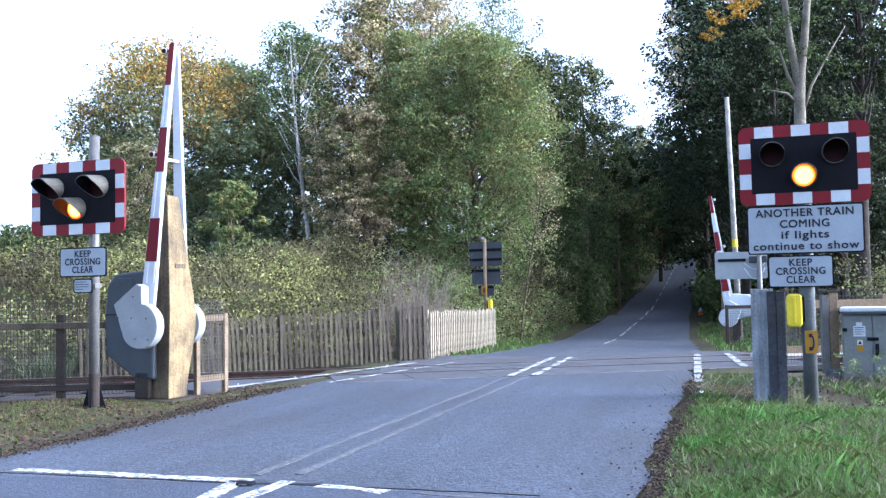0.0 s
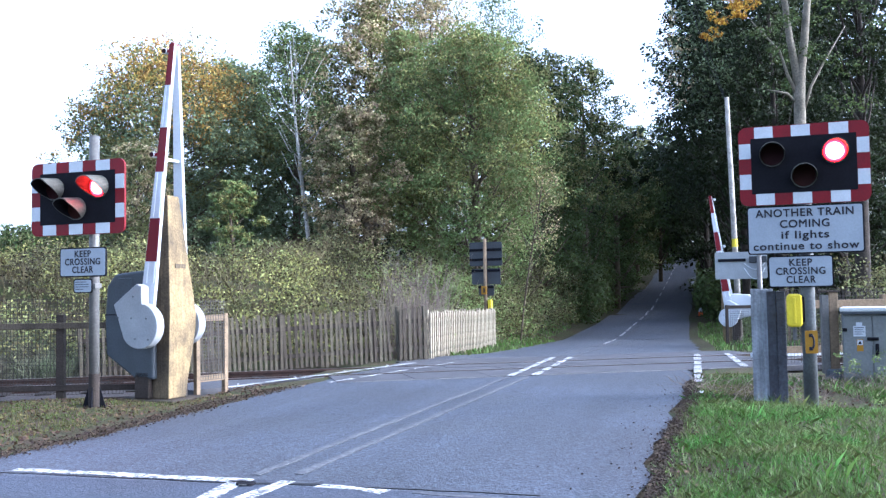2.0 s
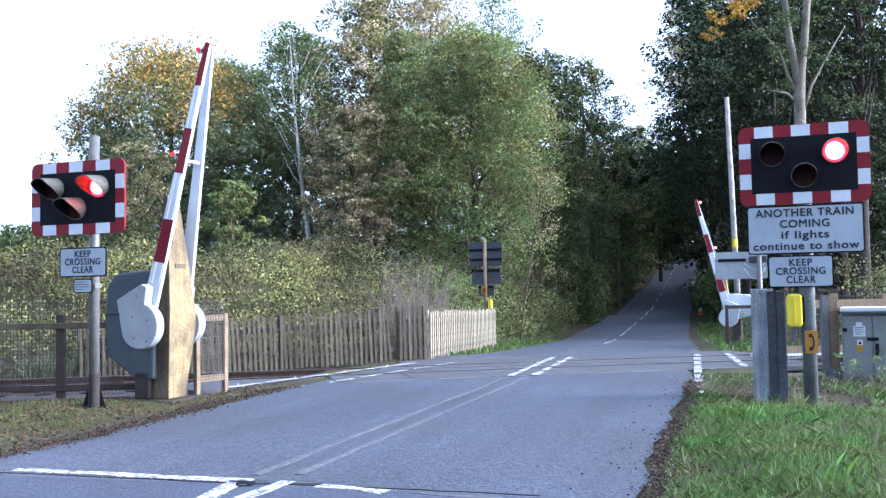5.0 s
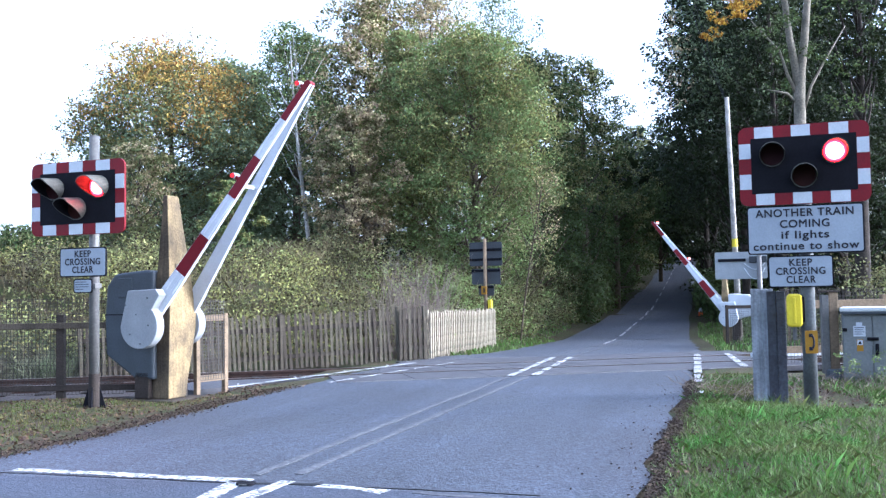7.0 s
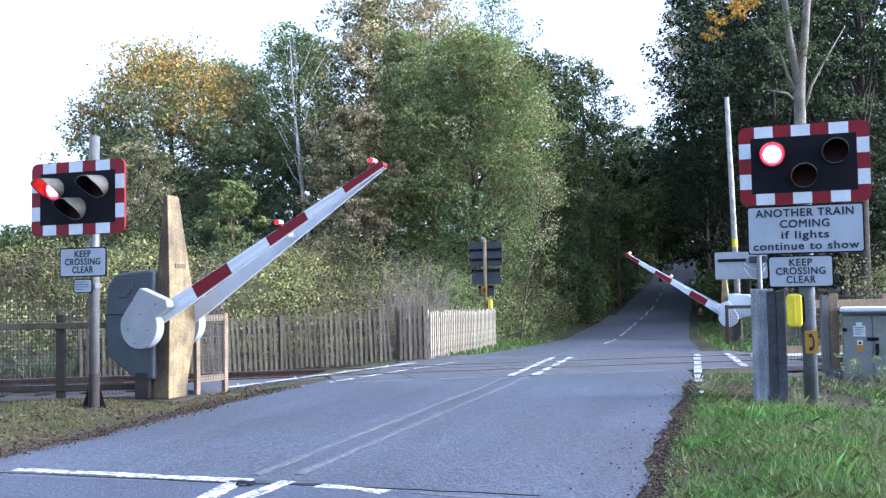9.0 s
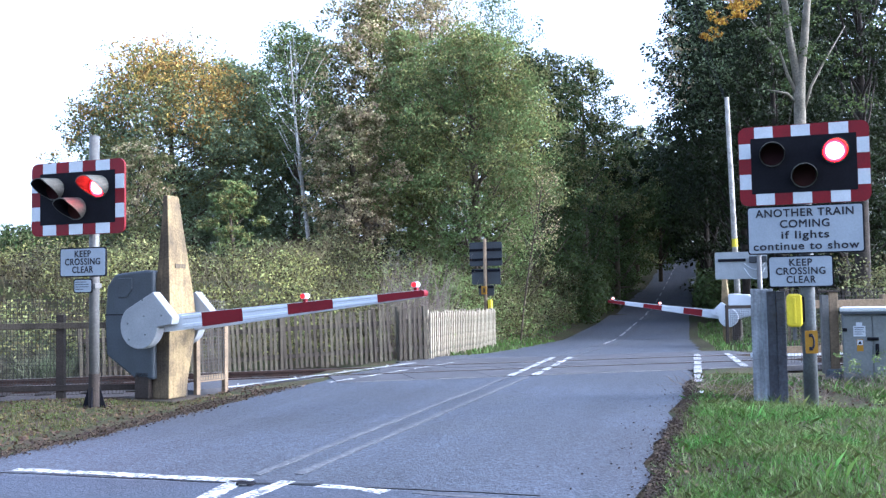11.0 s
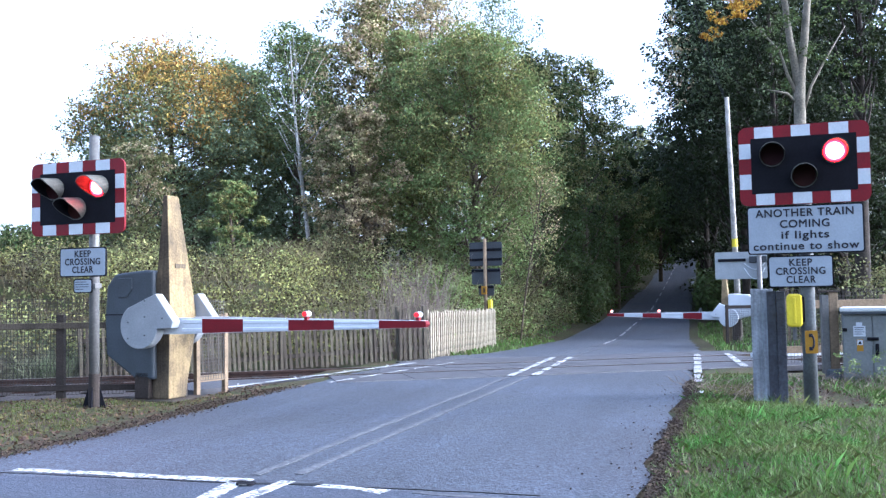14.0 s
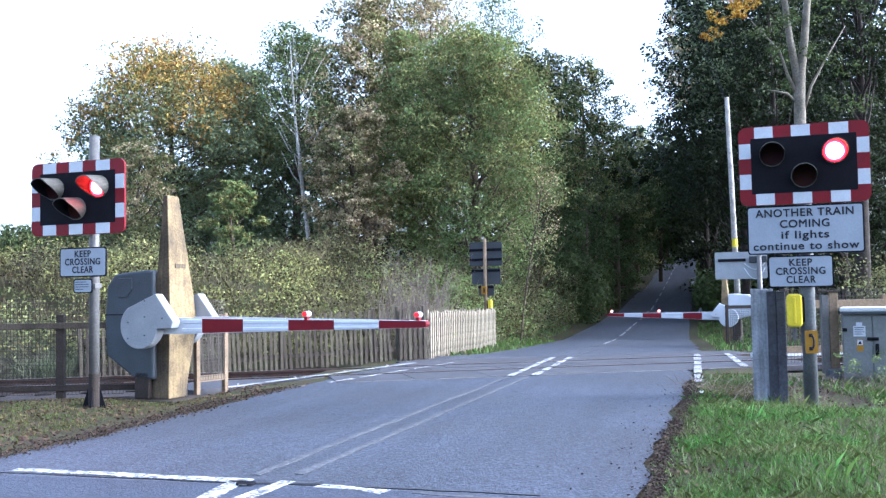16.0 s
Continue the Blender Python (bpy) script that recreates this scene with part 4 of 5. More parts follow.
def picket_fence(a, b, za, zb, h, spacing, width, material, label, rails, post_every, gaps=()):
    a, b = Vector((*a, za)), Vector((*b, zb))
    L = (b - a).length
    ang = math.degrees(math.atan2(b.y - a.y, b.x - a.x))
    slope = math.degrees(math.asin((b.z - a.z) / L))
    f = thing("picket_fence", pose(a.x, a.y, a.z, 0, 0, ang) @ pose(0, 0, 0, 0, -slope, 0), label, "fence", "fences")
    for zr in rails:
        part("rail", box(0, L, 0.012, 0.05, zr - 0.045, zr + 0.045, 0.006), material, f)
    x = 0.0
    while x <= L + 0.01:
        part("post", box(x - 0.05, x + 0.05, 0.052, 0.15, -0.15, h + 0.03, 0.008), material, f)
        x += post_every
    rnd = random.Random(int(L * 100))
    kinds = []
    for k in range(4):
        t = rnd.uniform(-0.02, 0.02)
        bm = prism([(-width / 2, 0.03), (width / 2, 0.03), (width / 2, h - width * 0.5 + t), (width * 0.1, h + t), (-width * 0.1, h + t), (-width / 2, h - width * 0.5 + t)], -0.012, 0.01)
        me = bpy.data.meshes.new("picket")
        bm.to_mesh(me)
        bm.free()
        me.materials.append(material)
        kinds.append(me)
    n = int(L / spacing)
    for i in range(n + 1):
        p = part("picket", kinds[rnd.randrange(4)], None, f)
        p.location = (i * spacing + rnd.uniform(-0.008, 0.008), rnd.uniform(-0.004, 0.004), rnd.uniform(-0.025, 0.025))
        p.rotation_euler = (0, radians(rnd.uniform(-1.5, 1.5)), 0)
    return f


picket_fence((-6.77, 17.78), (-1.03, 19.40), -0.25, -0.04, 1.10, 0.100, 0.054, M_WOODGREY, "weathered grey wooden picket fence beside the track", (0.28, 0.82), 1.86)
picket_fence((-0.90, 19.45), (-0.32, 19.61), -0.03, -0.02, 1.10, 0.105, 0.060, M_WOODGREY, "short weathered picket panel beside the white fence", (0.28, 0.82), 0.56)
picket_fence((-0.28, 19.65), (1.40, 26.1), 0.0, -0.07, 0.99, 0.165, 0.074, M_PICKETWHITE, "flaking white picket fence beside the road", (0.3, 0.8), 1.65)


def near_fence():
    f = thing("mesh_fence", pose(-9.6, 13.1, 0.0, 0, 0, 0), "brown timber fence with wire mesh beside the track", "fence", "fences")
    for x in (0.2, 2.3, 4.33, 6.0):
        part("post", box(x - 0.055, x + 0.055, -0.05, 0.05, -0.1, 1.14, 0.01), M_WOODDARK, f)
    part("top_rail", box(0, 5.2, -0.085, -0.05, 0.945, 1.03, 0.008), M_WOODGREY, f)
    part("bottom_rail", box(0, 5.4, -0.085, -0.05, 0.10, 0.18, 0.008), M_WOODDARK, f)
    part("wire_mesh", mesh_of("wire_mesh", *wire_mesh(5.2, 1.32, 0.05, 0.0028), M_WIRE), None, f, "square steel wire mesh").location = (0, -0.045, 0.05)


near_fence()


def mesh_gate(place, w, h, label, material=M_WOODTAN, name="mesh_gate", step=0.05, over=0.16):
    g = thing(name, place, label, "gate", "mesh panels")
    for x in (0.0, w):
        part("post", box(x - 0.035, x + 0.035, -0.035, 0.035, -0.25, h, 0.006), material, g)
    for z in (0.06, h - 0.06):
        part("rail", box(0.035, w - 0.035, -0.03, 0.03, z - 0.045, z + 0.045, 0.006), material, g)
    part("wire_mesh", mesh_of("wire_mesh", *wire_mesh(w - 0.05, h + over, step, 0.003), M_WIRE), None, g, "square steel wire mesh").location = (0.03, -0.036, 0.04)
    return g


mesh_gate(pose(-3.47, 13.35, 0.14, 0, 0, 58), 0.54, 0.97, "tan timber frame with wire mesh beside the barrier")


# ---- right-hand verge furniture ----
def timber_stumps():
    for (x, y, w, d, h, rz, lab) in ((3.86, 11.55, 0.26, 0.20, 1.31, -19, "thick silvered timber stump beside the signal"), (4.045, 11.6, 0.21, 0.5, 1.28, -19, "dark-sided timber stump beside the signal")):
        t = thing("timber_stump", pose(x, y, 0.012, 0, 0, rz), lab, "post", "timber stumps")
        bm = bmesh.new()
        n = 2
        for i in range(n):
            x0 = -w / 2 + i * w / n
            box(x0 + 0.001, x0 + w / n - 0.001, -d / 2 - 0.008 * (i % 2), d / 2, -0.14, h - 0.02 * abs(math.sin(3.1 * i)), 0.006, bm=bm)
        part("timber", bm, M_WOODBLUE if w > 0.23 else M_WOODSLATE, t)


timber_stumps()


def cabinet():
    c = thing("equipment_cabinet", pose(5.79, 13.75, -0.008, 0, 0, -25), "grey steel trackside equipment cabinet with pale lid", "cabinet")
    part("body", box(-0.05, 1.55, -0.02, 0.62, 0.0, 0.97, 0.012), M_CABINET, c)
    part("plinth", box(-0.03, 1.58, -0.04, 0.66, -0.12, 0.02, 0.01), M_CONCRETE, c, "concrete plinth")
    part("lid", prism([(-0.07, 0.985), (1.63, 0.985), (1.63, 1.045), (-0.07, 1.045)], -0.10, 0.70, 0.012), M_CABTOP, c, "pale lid")
    part("lid_edge", box(-0.065, 1.625, -0.108, -0.09, 0.955, 0.983), M_HOUSING, c, "green-grey lid edge")
    for x0, x1 in ((-0.03, 0.345), (0.355, 0.76), (0.77, 1.145), (1.155, 1.53)):
        d = part("door", box(x0, x1, -0.04, -0.015, 0.04, 0.93, 0.006), M_CABINET, c)
        if x0 < 0:
            part("hinge", box(x0 - 0.015, x0 + 0.05, -0.055, -0.035, 0.70, 0.75, 0.004), M_BLACK, d, "black hinge")
    part("notice", box(0.10, 0.26, -0.046, -0.039, 0.63, 0.78), M_WHITE, c, "white notice")
    part("notice", box(0.14, 0.22, -0.046, -0.039, 0.78, 0.83), M_WHITE, c, "white notice")
    for k in range(4):
        part("text_bar", box(0.115, 0.245 - 0.02 * (k % 2), -0.049, -0.045, 0.75 - k * 0.03, 0.76 - k * 0.03), M_HOUSING, c, "unreadable line of print")
    part("warning_label", box(0.14, 0.225, -0.046, -0.039, 0.42, 0.59), M_ORANGE, c, "yellow warning label")
    part("warning_label", box(0.147, 0.218, -0.049, -0.045, 0.51, 0.58), M_WHITE, c, "white corner of the warning label")
    part("warning_triangle", prism([(0.155, 0.52), (0.21, 0.52), (0.1825, 0.57)], -0.052, -0.047), M_INK, c, "black triangle")
    part("latch", box(0.275, 0.43, -0.075, -0.035, 0.575, 0.62, 0.012), M_BLACK, c, "black latch handle")
    part("padlock", box(0.38, 0.43, -0.08, -0.04, 0.36, 0.53, 0.015), M_BLACK, c, "black padlock")


cabinet()


def side_fences():
    f = thing("timber_fence", pose(5.75, 16.4, 0.0, 0, 0, 4), "tan rail fence with wire mesh behind the cabinet", "fence", "fences")
    for x in (0.0, 1.9, 3.8, 5.7, 7.6):
        part("post", box(x - 0.06, x + 0.06, -0.06, 0.06, -0.1, 1.2, 0.01), M_WOODTAN, f)
    part("top_rail", box(-0.1, 8.0, -0.1, -0.06, 0.98, 1.12, 0.008), M_WOODTAN, f)
    part("middle_rail", box(-0.1, 8.0, -0.1, -0.06, 0.22, 0.34, 0.008), M_WOODTAN, f)
    part("wire_mesh", mesh_of("wire_mesh", *wire_mesh(8.0, 1.26, 0.06, 0.003), M_WIRE), None, f, "square steel wire mesh").location = (0, -0.055, 0.05)
    g = thing("gate_post", pose(5.66, 14.05, 0.02, 0, 0, -10), "grey and tan timber gate post with steel angle", "post")
    part("timber", box(0.0, 0.13, -0.08, 0.08, -0.05, 1.24, 0.01), M_WOODTAN, g)
    part("steel_face", box(-0.10, -0.003, -0.09, 0.06, 0.05, 1.2, 0.006), M_GALV, g, "galvanised steel face")
    part("cap", box(-0.12, 0.15, -0.1, 0.1, 1.24, 1.27, 0.006), M_WOODDARK, g, "dark cap")
    part("foot", box(-0.06, 0.2, -0.2, 0.05, -0.06, 0.12, 0.02), M_HOUSING, g, "grey foot block")
    mesh_gate(pose(7.42, 25.0, -0.18, 0, 0, 4), 0.95, 1.12, "timber and mesh panel beside the far barrier", M_WOODDARK, over=-0.1)
    mesh_gate(pose(8.9, 24.6, -0.18, 0, 0, -8), 1.6, 1.15, "timber and mesh panel beside the far barrier", M_WOODTAN)
    k = thing("kerb_rail", pose(5.85, 18.2, 0.03, 0, 0, 13), "white painted low rail beside the footway", "rail")
    part("bar", box(0, 3.0, -0.05, 0.05, 0.0, 0.09, 0.01), M_WHITE, k)
    part("bar_foot", box(0.3, 0.5, -0.06, 0.06, -0.06, 0.0), M_CONCRETE, k)


side_fences()


def far_right():
    s = thing("crossing_signal", pose(7.85, 23.6, -0.12, 0, 0, 180 - 19), "grey back of a crossing light board with looping cables", "signal", "crossing signals")
    part("post", cyl(0.06, 0.06, -0.05, 2.3, 16), M_GALV, s, "galvanised steel post", True)
    b = part("backboard", prism(round_rect(1.25, 0.68, 0.04), -0.14, -0.10), M_SIGNGREY, s, "pale grey board back")
    b.location = (0.44, 0, 2.06)
    part("bracket", box(-0.12, 0.55, -0.1, -0.05, 0.10, 0.17, 0.006), M_BLACK, b, "dark bracket")
    part("bracket", box(-0.62, -0.2, -0.1, -0.03, 0.06, 0.22, 0.006), M_DARKBACK, b, "dark lamp housing")
    for d in (0.0, 0.12):
        path = [((-0.08 - 0.5 * t, -0.06, 0.05 - d - (0.16 + d) * math.sin(math.pi * t)), 0.012) for t in np.linspace(0, 1, 12)]
        part("cable", mesh_of("cable", *tube_mesh([path], 6), M_WHITE, True), None, b, "pale hanging cable")
    p = thing("telegraph_pole", pose(9.30, 30.0, float(land(9.3, 30.0)) - 0.1, 0, -1.3, 0), "pale wooden pole leaning beside the far barrier", "pole")
    part("shaft", cyl(0.10, 0.07, 0.0, 7.9, 14), M_BIRCH, p, "pale weathered shaft", True)
    part("band", cyl(0.093, 0.091, 3.12, 3.38, 14), M_YELLOW, p, "yellow band")
    for d in (0.0, 0.18):
        part("wire", mesh_of("wire", *tube_mesh([[((0, 0.05, 7.7), 0.009), ((0.55 + d, 4.0, 10.2), 0.009), ((1.5 + d, 9.0, 13.6), 0.009)]], 4), M_BLACK), None, p, "thin black wire")
    c = thing("traffic_cone", pose(15.35, 57.0, float(land(15.35, 57.0)), 0, 0, 8), "orange traffic cone with white sleeve on the verge", "cone")
    part("base", box(-0.2, 0.2, -0.2, 0.2, 0, 0.04, 0.01), M_BLACK, c, "black base")
    part("lower_cone", cyl(0.16, 0.12, 0.04, 0.28, 16), M_CONE_O, c)
    part("sleeve", cyl(0.12, 0.07, 0.28, 0.52, 16), M_WHITE, c, "white sleeve")
    part("top_cone", cyl(0.07, 0.035, 0.52, 0.75, 16), M_CONE_O, c)
    h = thing("concrete_block", pose(16.3, 58.0, float(land(16.3, 58.0)) - 0.05, 0, 0, 5), "grey concrete headwall on the verge", "block")
    part("block", box(-0.6, 1.2, -0.3, 0.3, 0, 0.75, 0.03), M_CONCRETE, h)
    # no hole is cut: a flat black panel gives the opening's shade
    part("opening", box(-0.15, 0.25, -0.306, -0.29, 0.25, 0.45), M_BLACK, h, "black panel for the shade inside an opening")


far_right()


# ---- trees ----
def tree(x, y, h, w, base, leaf, label, seed, n=14000, size=0.16, bark=None, trunk_r=0.2, lean=(0, 0), clumps=46, top=1.0, mix=None, droop=0.0, z=None, crowns=None, stems=None):
    """A tapered trunk with limbs, and a crown of leaf clumps inside an uneven envelope."""
    rng = np.random.default_rng(seed)
    z = float(land(x, y)) - 0.1 if z is None else z
    h = h - z                                        # h is given above the road's level
    t = thing("tree", pose(x, y, z), label, "tree", "trees")
    tipx, tipy = lean
    trunk = []
    for i in range(9):
        f = i / 8
        trunk.append(((tipx * f + 0.12 * math.sin(3 * f + seed), tipy * f + 0.12 * math.cos(2.6 * f + seed), h * 0.93 * f), trunk_r * (1 - f) ** 0.8 + 0.02))
    paths = stems or [trunk]
    cen, rad = [], []
    for i in range(clumps):
        f = base + (1 - base) * (i + 0.5) / clumps
        g = (f - base) / (1 - base)
        wide = w / 2 * (math.sin(math.pi * min(1, g ** top * 0.86 + 0.12)) ** 0.55) * rng.uniform(0.7, 1.1)
        a = i * 2.4 + rng.uniform(-0.5, 0.5)
        r0 = wide * rng.uniform(0.25, 1.0) ** 0.6
        c = np.array([tipx * f + r0 * math.cos(a), tipy * f + r0 * math.sin(a), h * f])
        cen.append(c)
        rad.append(w * rng.uniform(0.09, 0.19))
        if i % 2 == 0 and not stems:
            f0 = max(0.12, f - 0.16)
            p0 = np.array([tipx * f0, tipy * f0, h * f0])
            mid = (p0 + c) / 2 + np.array([0, 0, -0.04 * h * rng.random()])
            paths.append([(tuple(p0), trunk_r * 0.36 * (1 - f0) + 0.012), (tuple(mid), trunk_r * 0.22 * (1 - f0) + 0.01), (tuple(c), 0.008)])
    part("trunk", mesh_of("trunk", *tube_mesh(paths, 7), bark or M_BARK, True), None, t)
    share = crowns or ([(leaf, 0.7, 0.0, 1.0), (mix, 0.3, 0.33, 1.0)] if mix else [(leaf, 1.0, 0.0, 1.0)])
    cen, rad = np.array(cen), np.array(rad)
    for stuff, part_of, f0, f1 in share:
        a, b = int(f0 * clumps), max(int(f0 * clumps) + 1, int(f1 * clumps))
        part("crown", leaf_cloud("crown", cen[a:b], rad[a:b], int(n * part_of), size, stuff, rng, 0.75, droop, 14), None, t)
    return t


def woods():
    A, G, O, D, B, S, K = M_LEAF_AUTUMN, M_LEAF_GREEN, M_LEAF_OLIVE, M_LEAF_DARK, M_LEAF_BROWN, M_LEAF_SHADE, M_LEAF_MID
    # behind the bank, left of the road
    tree(-12.0, 42, 12.0, 8.9, 0.12, O, "broad tree with leaves turning orange at the top", 1, 58000, 0.148, clumps=120, top=1.25, crowns=[(K, 0.44, 0.0, 0.75), (O, 0.34, 0.2, 1.0), (A, 0.22, 0.6, 1.0)])
    tree(-15.0, 41, 9.8, 3.7, 0.12, O, "thin tree with olive and yellow leaves", 2, 5000, 0.13, clumps=40, crowns=[(O, 0.8, 0.0, 1.0), (A, 0.2, 0.5, 1.0)])
    tree(-11.5, 36, 7.3, 2.9, 0.1, O, "small olive tree with browning leaves", 41, 9000, 0.11, mix=B, clumps=36, trunk_r=0.09)
    tree(-9.8, 46, 12.4, 5.7, 0.05, K, "dark green tree behind the bank", 3, 18000, 0.21, mix=O, clumps=60)
    tree(-6.5, 43, 13.2, 5.1, 0.14, K, "grey-green tree with a dense crown", 4, 24000, 0.155, mix=O, clumps=60)
    tree(-3.1, 41, 14.5, 5.6, 0.15, O, "tall grey-green tree on the bank", 5, 28000, 0.15, mix=B, clumps=80)
    tree(-3.2, 33.5, 7.9, 3.3, 0.06, B, "tree with browning leaves on the bank", 6, 22000, 0.11, mix=O, clumps=50)
    tree(1.1, 34, 10.4, 6.1, 0.2, G, "large full green tree above the fence", 7, 74000, 0.112, clumps=110, trunk_r=0.2, crowns=[(G, 0.6, 0.0, 1.0), (O, 0.22, 0.2, 1.0), (M_LEAF_YELLOW, 0.18, 0.3, 1.0)])
    tree(-1.1, 37, 11.6, 3.7, 0.12, O, "olive tree with dense crown", 8, 18000, 0.15, mix=G, clumps=60)
    tree(-0.3, 42, 14.6, 6.0, 0.2, B, "tall tree with pale browning crown", 9, 27000, 0.135, mix=O, clumps=80)
    tree(3.0, 47, 17.0, 4.8, 0.25, K, "tall birch with a thin crown", 10, 9500, 0.13, droop=0.6, clumps=50, bark=M_BIRCH)
    tree(4.6, 46, 12.6, 5.8, 0.16, D, "dark olive tree beside the rising road", 11, 29000, 0.165, mix=O, clumps=80)
    tree(2.6, 31.5, 5.6, 2.3, 0.42, O, "thin shrub with tan hanging leaves above the road", 42, 2200, 0.075, mix=B, lean=(0.7, 0.2), clumps=30, trunk_r=0.012, droop=0.4)
    tree(8.2, 55, 14.7, 5.2, 0.2, D, "grey-green drooping tree beside the rising road", 12, 20000, 0.18, mix=O, droop=0.5, clumps=60)
    tree(12.0, 66, 12.8, 6.1, 0.13, D, "dark green tree beside the rising road", 13, 16000, 0.18, mix=O)
    tree(21.6, 94, 18.2, 6.0, 0.1, D, "dark green tree beside the rising road", 43, 7000, 0.26)
    tree(18.7, 92, 17.2, 4.9, 0.15, O, "olive tree beside the rising road", 14, 9000, 0.22, mix=D)
    tree(-6.8, 31, 5.1, 1.8, 0.12, G, "small pale green tree on the bank", 15, 5200, 0.115, mix=M_LEAF_YELLOW, trunk_r=0.05, clumps=26)
    tree(-4.8, 34, 11.2, 3.6, 0.42, D, "slender pale-barked birch on the bank", 40, 3600, 0.10, bark=M_BIRCH, trunk_r=0.066, lean=(-0.55, 0.3), droop=0.5, mix=G)
    # far rows that close the view
    for i, (x, y, h, w) in enumerate(((-62, 110, 7.5, 12), (-50, 100, 7, 12), (-40, 92, 8, 10), (-30, 80, 8, 9), (-19, 66, 10, 9), (-10, 60, 12, 9), (-4, 58, 14, 9), (3, 62, 15, 9), (10, 84, 14, 9), (17, 104, 13, 9), (23, 122, 13, 10), (27, 140, 13, 9))):
        # the darkest of these have the wood's shade in their leaf colour
        tree(x, y, h, w, 0.04, D if i < 4 else S, "distant dark tree of the wood", 30 + i, 4500, 0.4, clumps=40)
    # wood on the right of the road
    # dark leaf and bark colours here carry the wood's shade
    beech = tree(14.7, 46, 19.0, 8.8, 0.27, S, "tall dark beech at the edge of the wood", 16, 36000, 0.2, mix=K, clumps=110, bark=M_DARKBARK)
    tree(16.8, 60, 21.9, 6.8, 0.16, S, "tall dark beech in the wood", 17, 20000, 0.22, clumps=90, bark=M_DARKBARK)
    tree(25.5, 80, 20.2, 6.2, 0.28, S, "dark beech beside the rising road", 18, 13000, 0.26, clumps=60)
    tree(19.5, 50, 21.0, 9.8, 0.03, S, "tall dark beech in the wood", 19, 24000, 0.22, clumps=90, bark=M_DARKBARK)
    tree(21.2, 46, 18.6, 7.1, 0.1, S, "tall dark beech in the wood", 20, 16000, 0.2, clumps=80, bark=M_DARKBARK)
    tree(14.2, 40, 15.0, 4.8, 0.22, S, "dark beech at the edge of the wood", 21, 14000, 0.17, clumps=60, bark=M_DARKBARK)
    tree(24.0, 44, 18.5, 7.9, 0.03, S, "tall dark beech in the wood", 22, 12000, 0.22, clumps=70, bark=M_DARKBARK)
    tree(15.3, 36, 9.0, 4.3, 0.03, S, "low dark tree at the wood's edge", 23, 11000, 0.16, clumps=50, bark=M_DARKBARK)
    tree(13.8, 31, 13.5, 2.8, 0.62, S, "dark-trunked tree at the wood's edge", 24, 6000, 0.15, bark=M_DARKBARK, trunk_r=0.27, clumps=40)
    fork = [[((0, 0, 0), 0.24), ((0.03, 0, 2.5), 0.19), ((-0.02, 0, 5.5), 0.17), ((0, 0, 7.2), 0.165), ((0.06, 0, 7.9), 0.14), ((0.2, 0, 8.8), 0.115), ((0.32, -0.1, 10.3), 0.095), ((0.62, -0.1, 14.0), 0.03)],
            [((0.0, 0, 7.1), 0.12), ((-0.08, 0, 7.9), 0.115), ((-0.22, 0, 8.8), 0.10), ((-0.34, 0.1, 10.3), 0.085), ((-0.25, 0.2, 13.5), 0.03)],
            [((-0.08, 0, 7.2), 0.06), ((-0.32, 0, 7.75), 0.045), ((-0.5, 0.1, 8.5), 0.035), ((-1.25, 0.2, 9.4), 0.012)],
            [((-0.1, 0, 6.95), 0.05), ((-0.4, -0.1, 7.2), 0.04), ((-1.0, -0.2, 7.3), 0.012)],
            [((0.1, 0, 6.7), 0.05), ((0.3, -0.1, 7.4), 0.04), ((0.7, -0.1, 8.1), 0.03), ((1.3, -0.2, 9.1), 0.01)]]
    t = tree(10.3, 27.0, 15.5, 6.5, 0.64, D, "pale-trunked tree with forked stem behind the signal", 58, 9000, 0.12, bark=M_PALEBARK, mix=K, clumps=46, stems=fork)
    # extra beeches, added to keep the low sun off the far road
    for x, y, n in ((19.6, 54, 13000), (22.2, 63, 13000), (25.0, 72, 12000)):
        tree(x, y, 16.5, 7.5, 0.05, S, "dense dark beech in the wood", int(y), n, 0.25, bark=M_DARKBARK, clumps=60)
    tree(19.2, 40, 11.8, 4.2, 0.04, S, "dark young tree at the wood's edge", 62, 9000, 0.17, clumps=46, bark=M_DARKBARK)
    rng = np.random.default_rng(91)
    zb = beech.location.z
    C = [(-4.1 + rng.normal(0, 0.55), -3.2 + rng.normal(0, 0.5), 11.6 - zb + rng.normal(0, 1.3)) for i in range(22)]
    tagged(part("bough", leaf_cloud("bough", C, [0.5] * 22, 420, 0.13, M_LEAF_BROWN, rng, 0.6, 0.0, 8), None, beech, "rusty outer boughs"), kind="stuff")
    z0 = t.location.z
    C = [(-1.9 + rng.normal(0, 0.45), rng.normal(0, 0.5), 9.5 - z0 + rng.normal(0, 0.42)) for i in range(12)]
    tagged(part("bough", leaf_cloud("bough", C, [0.32] * 12, 1300, 0.09, M_LEAF_ORANGE, rng, 0.6, 0.0, 6), None, t, "orange autumn bough"), kind="stuff")
    C = [(rng.uniform(-1.6, 2.0), rng.normal(0, 0.5), rng.uniform(6.4, 9.3) - z0) for i in range(26)]
    tagged(part("bough", leaf_cloud("bough", C, [0.45] * 26, 2000, 0.09, M_LEAF_DARK, rng, 0.45, 0.0, 6), None, t, "thin green side boughs"), kind="stuff")
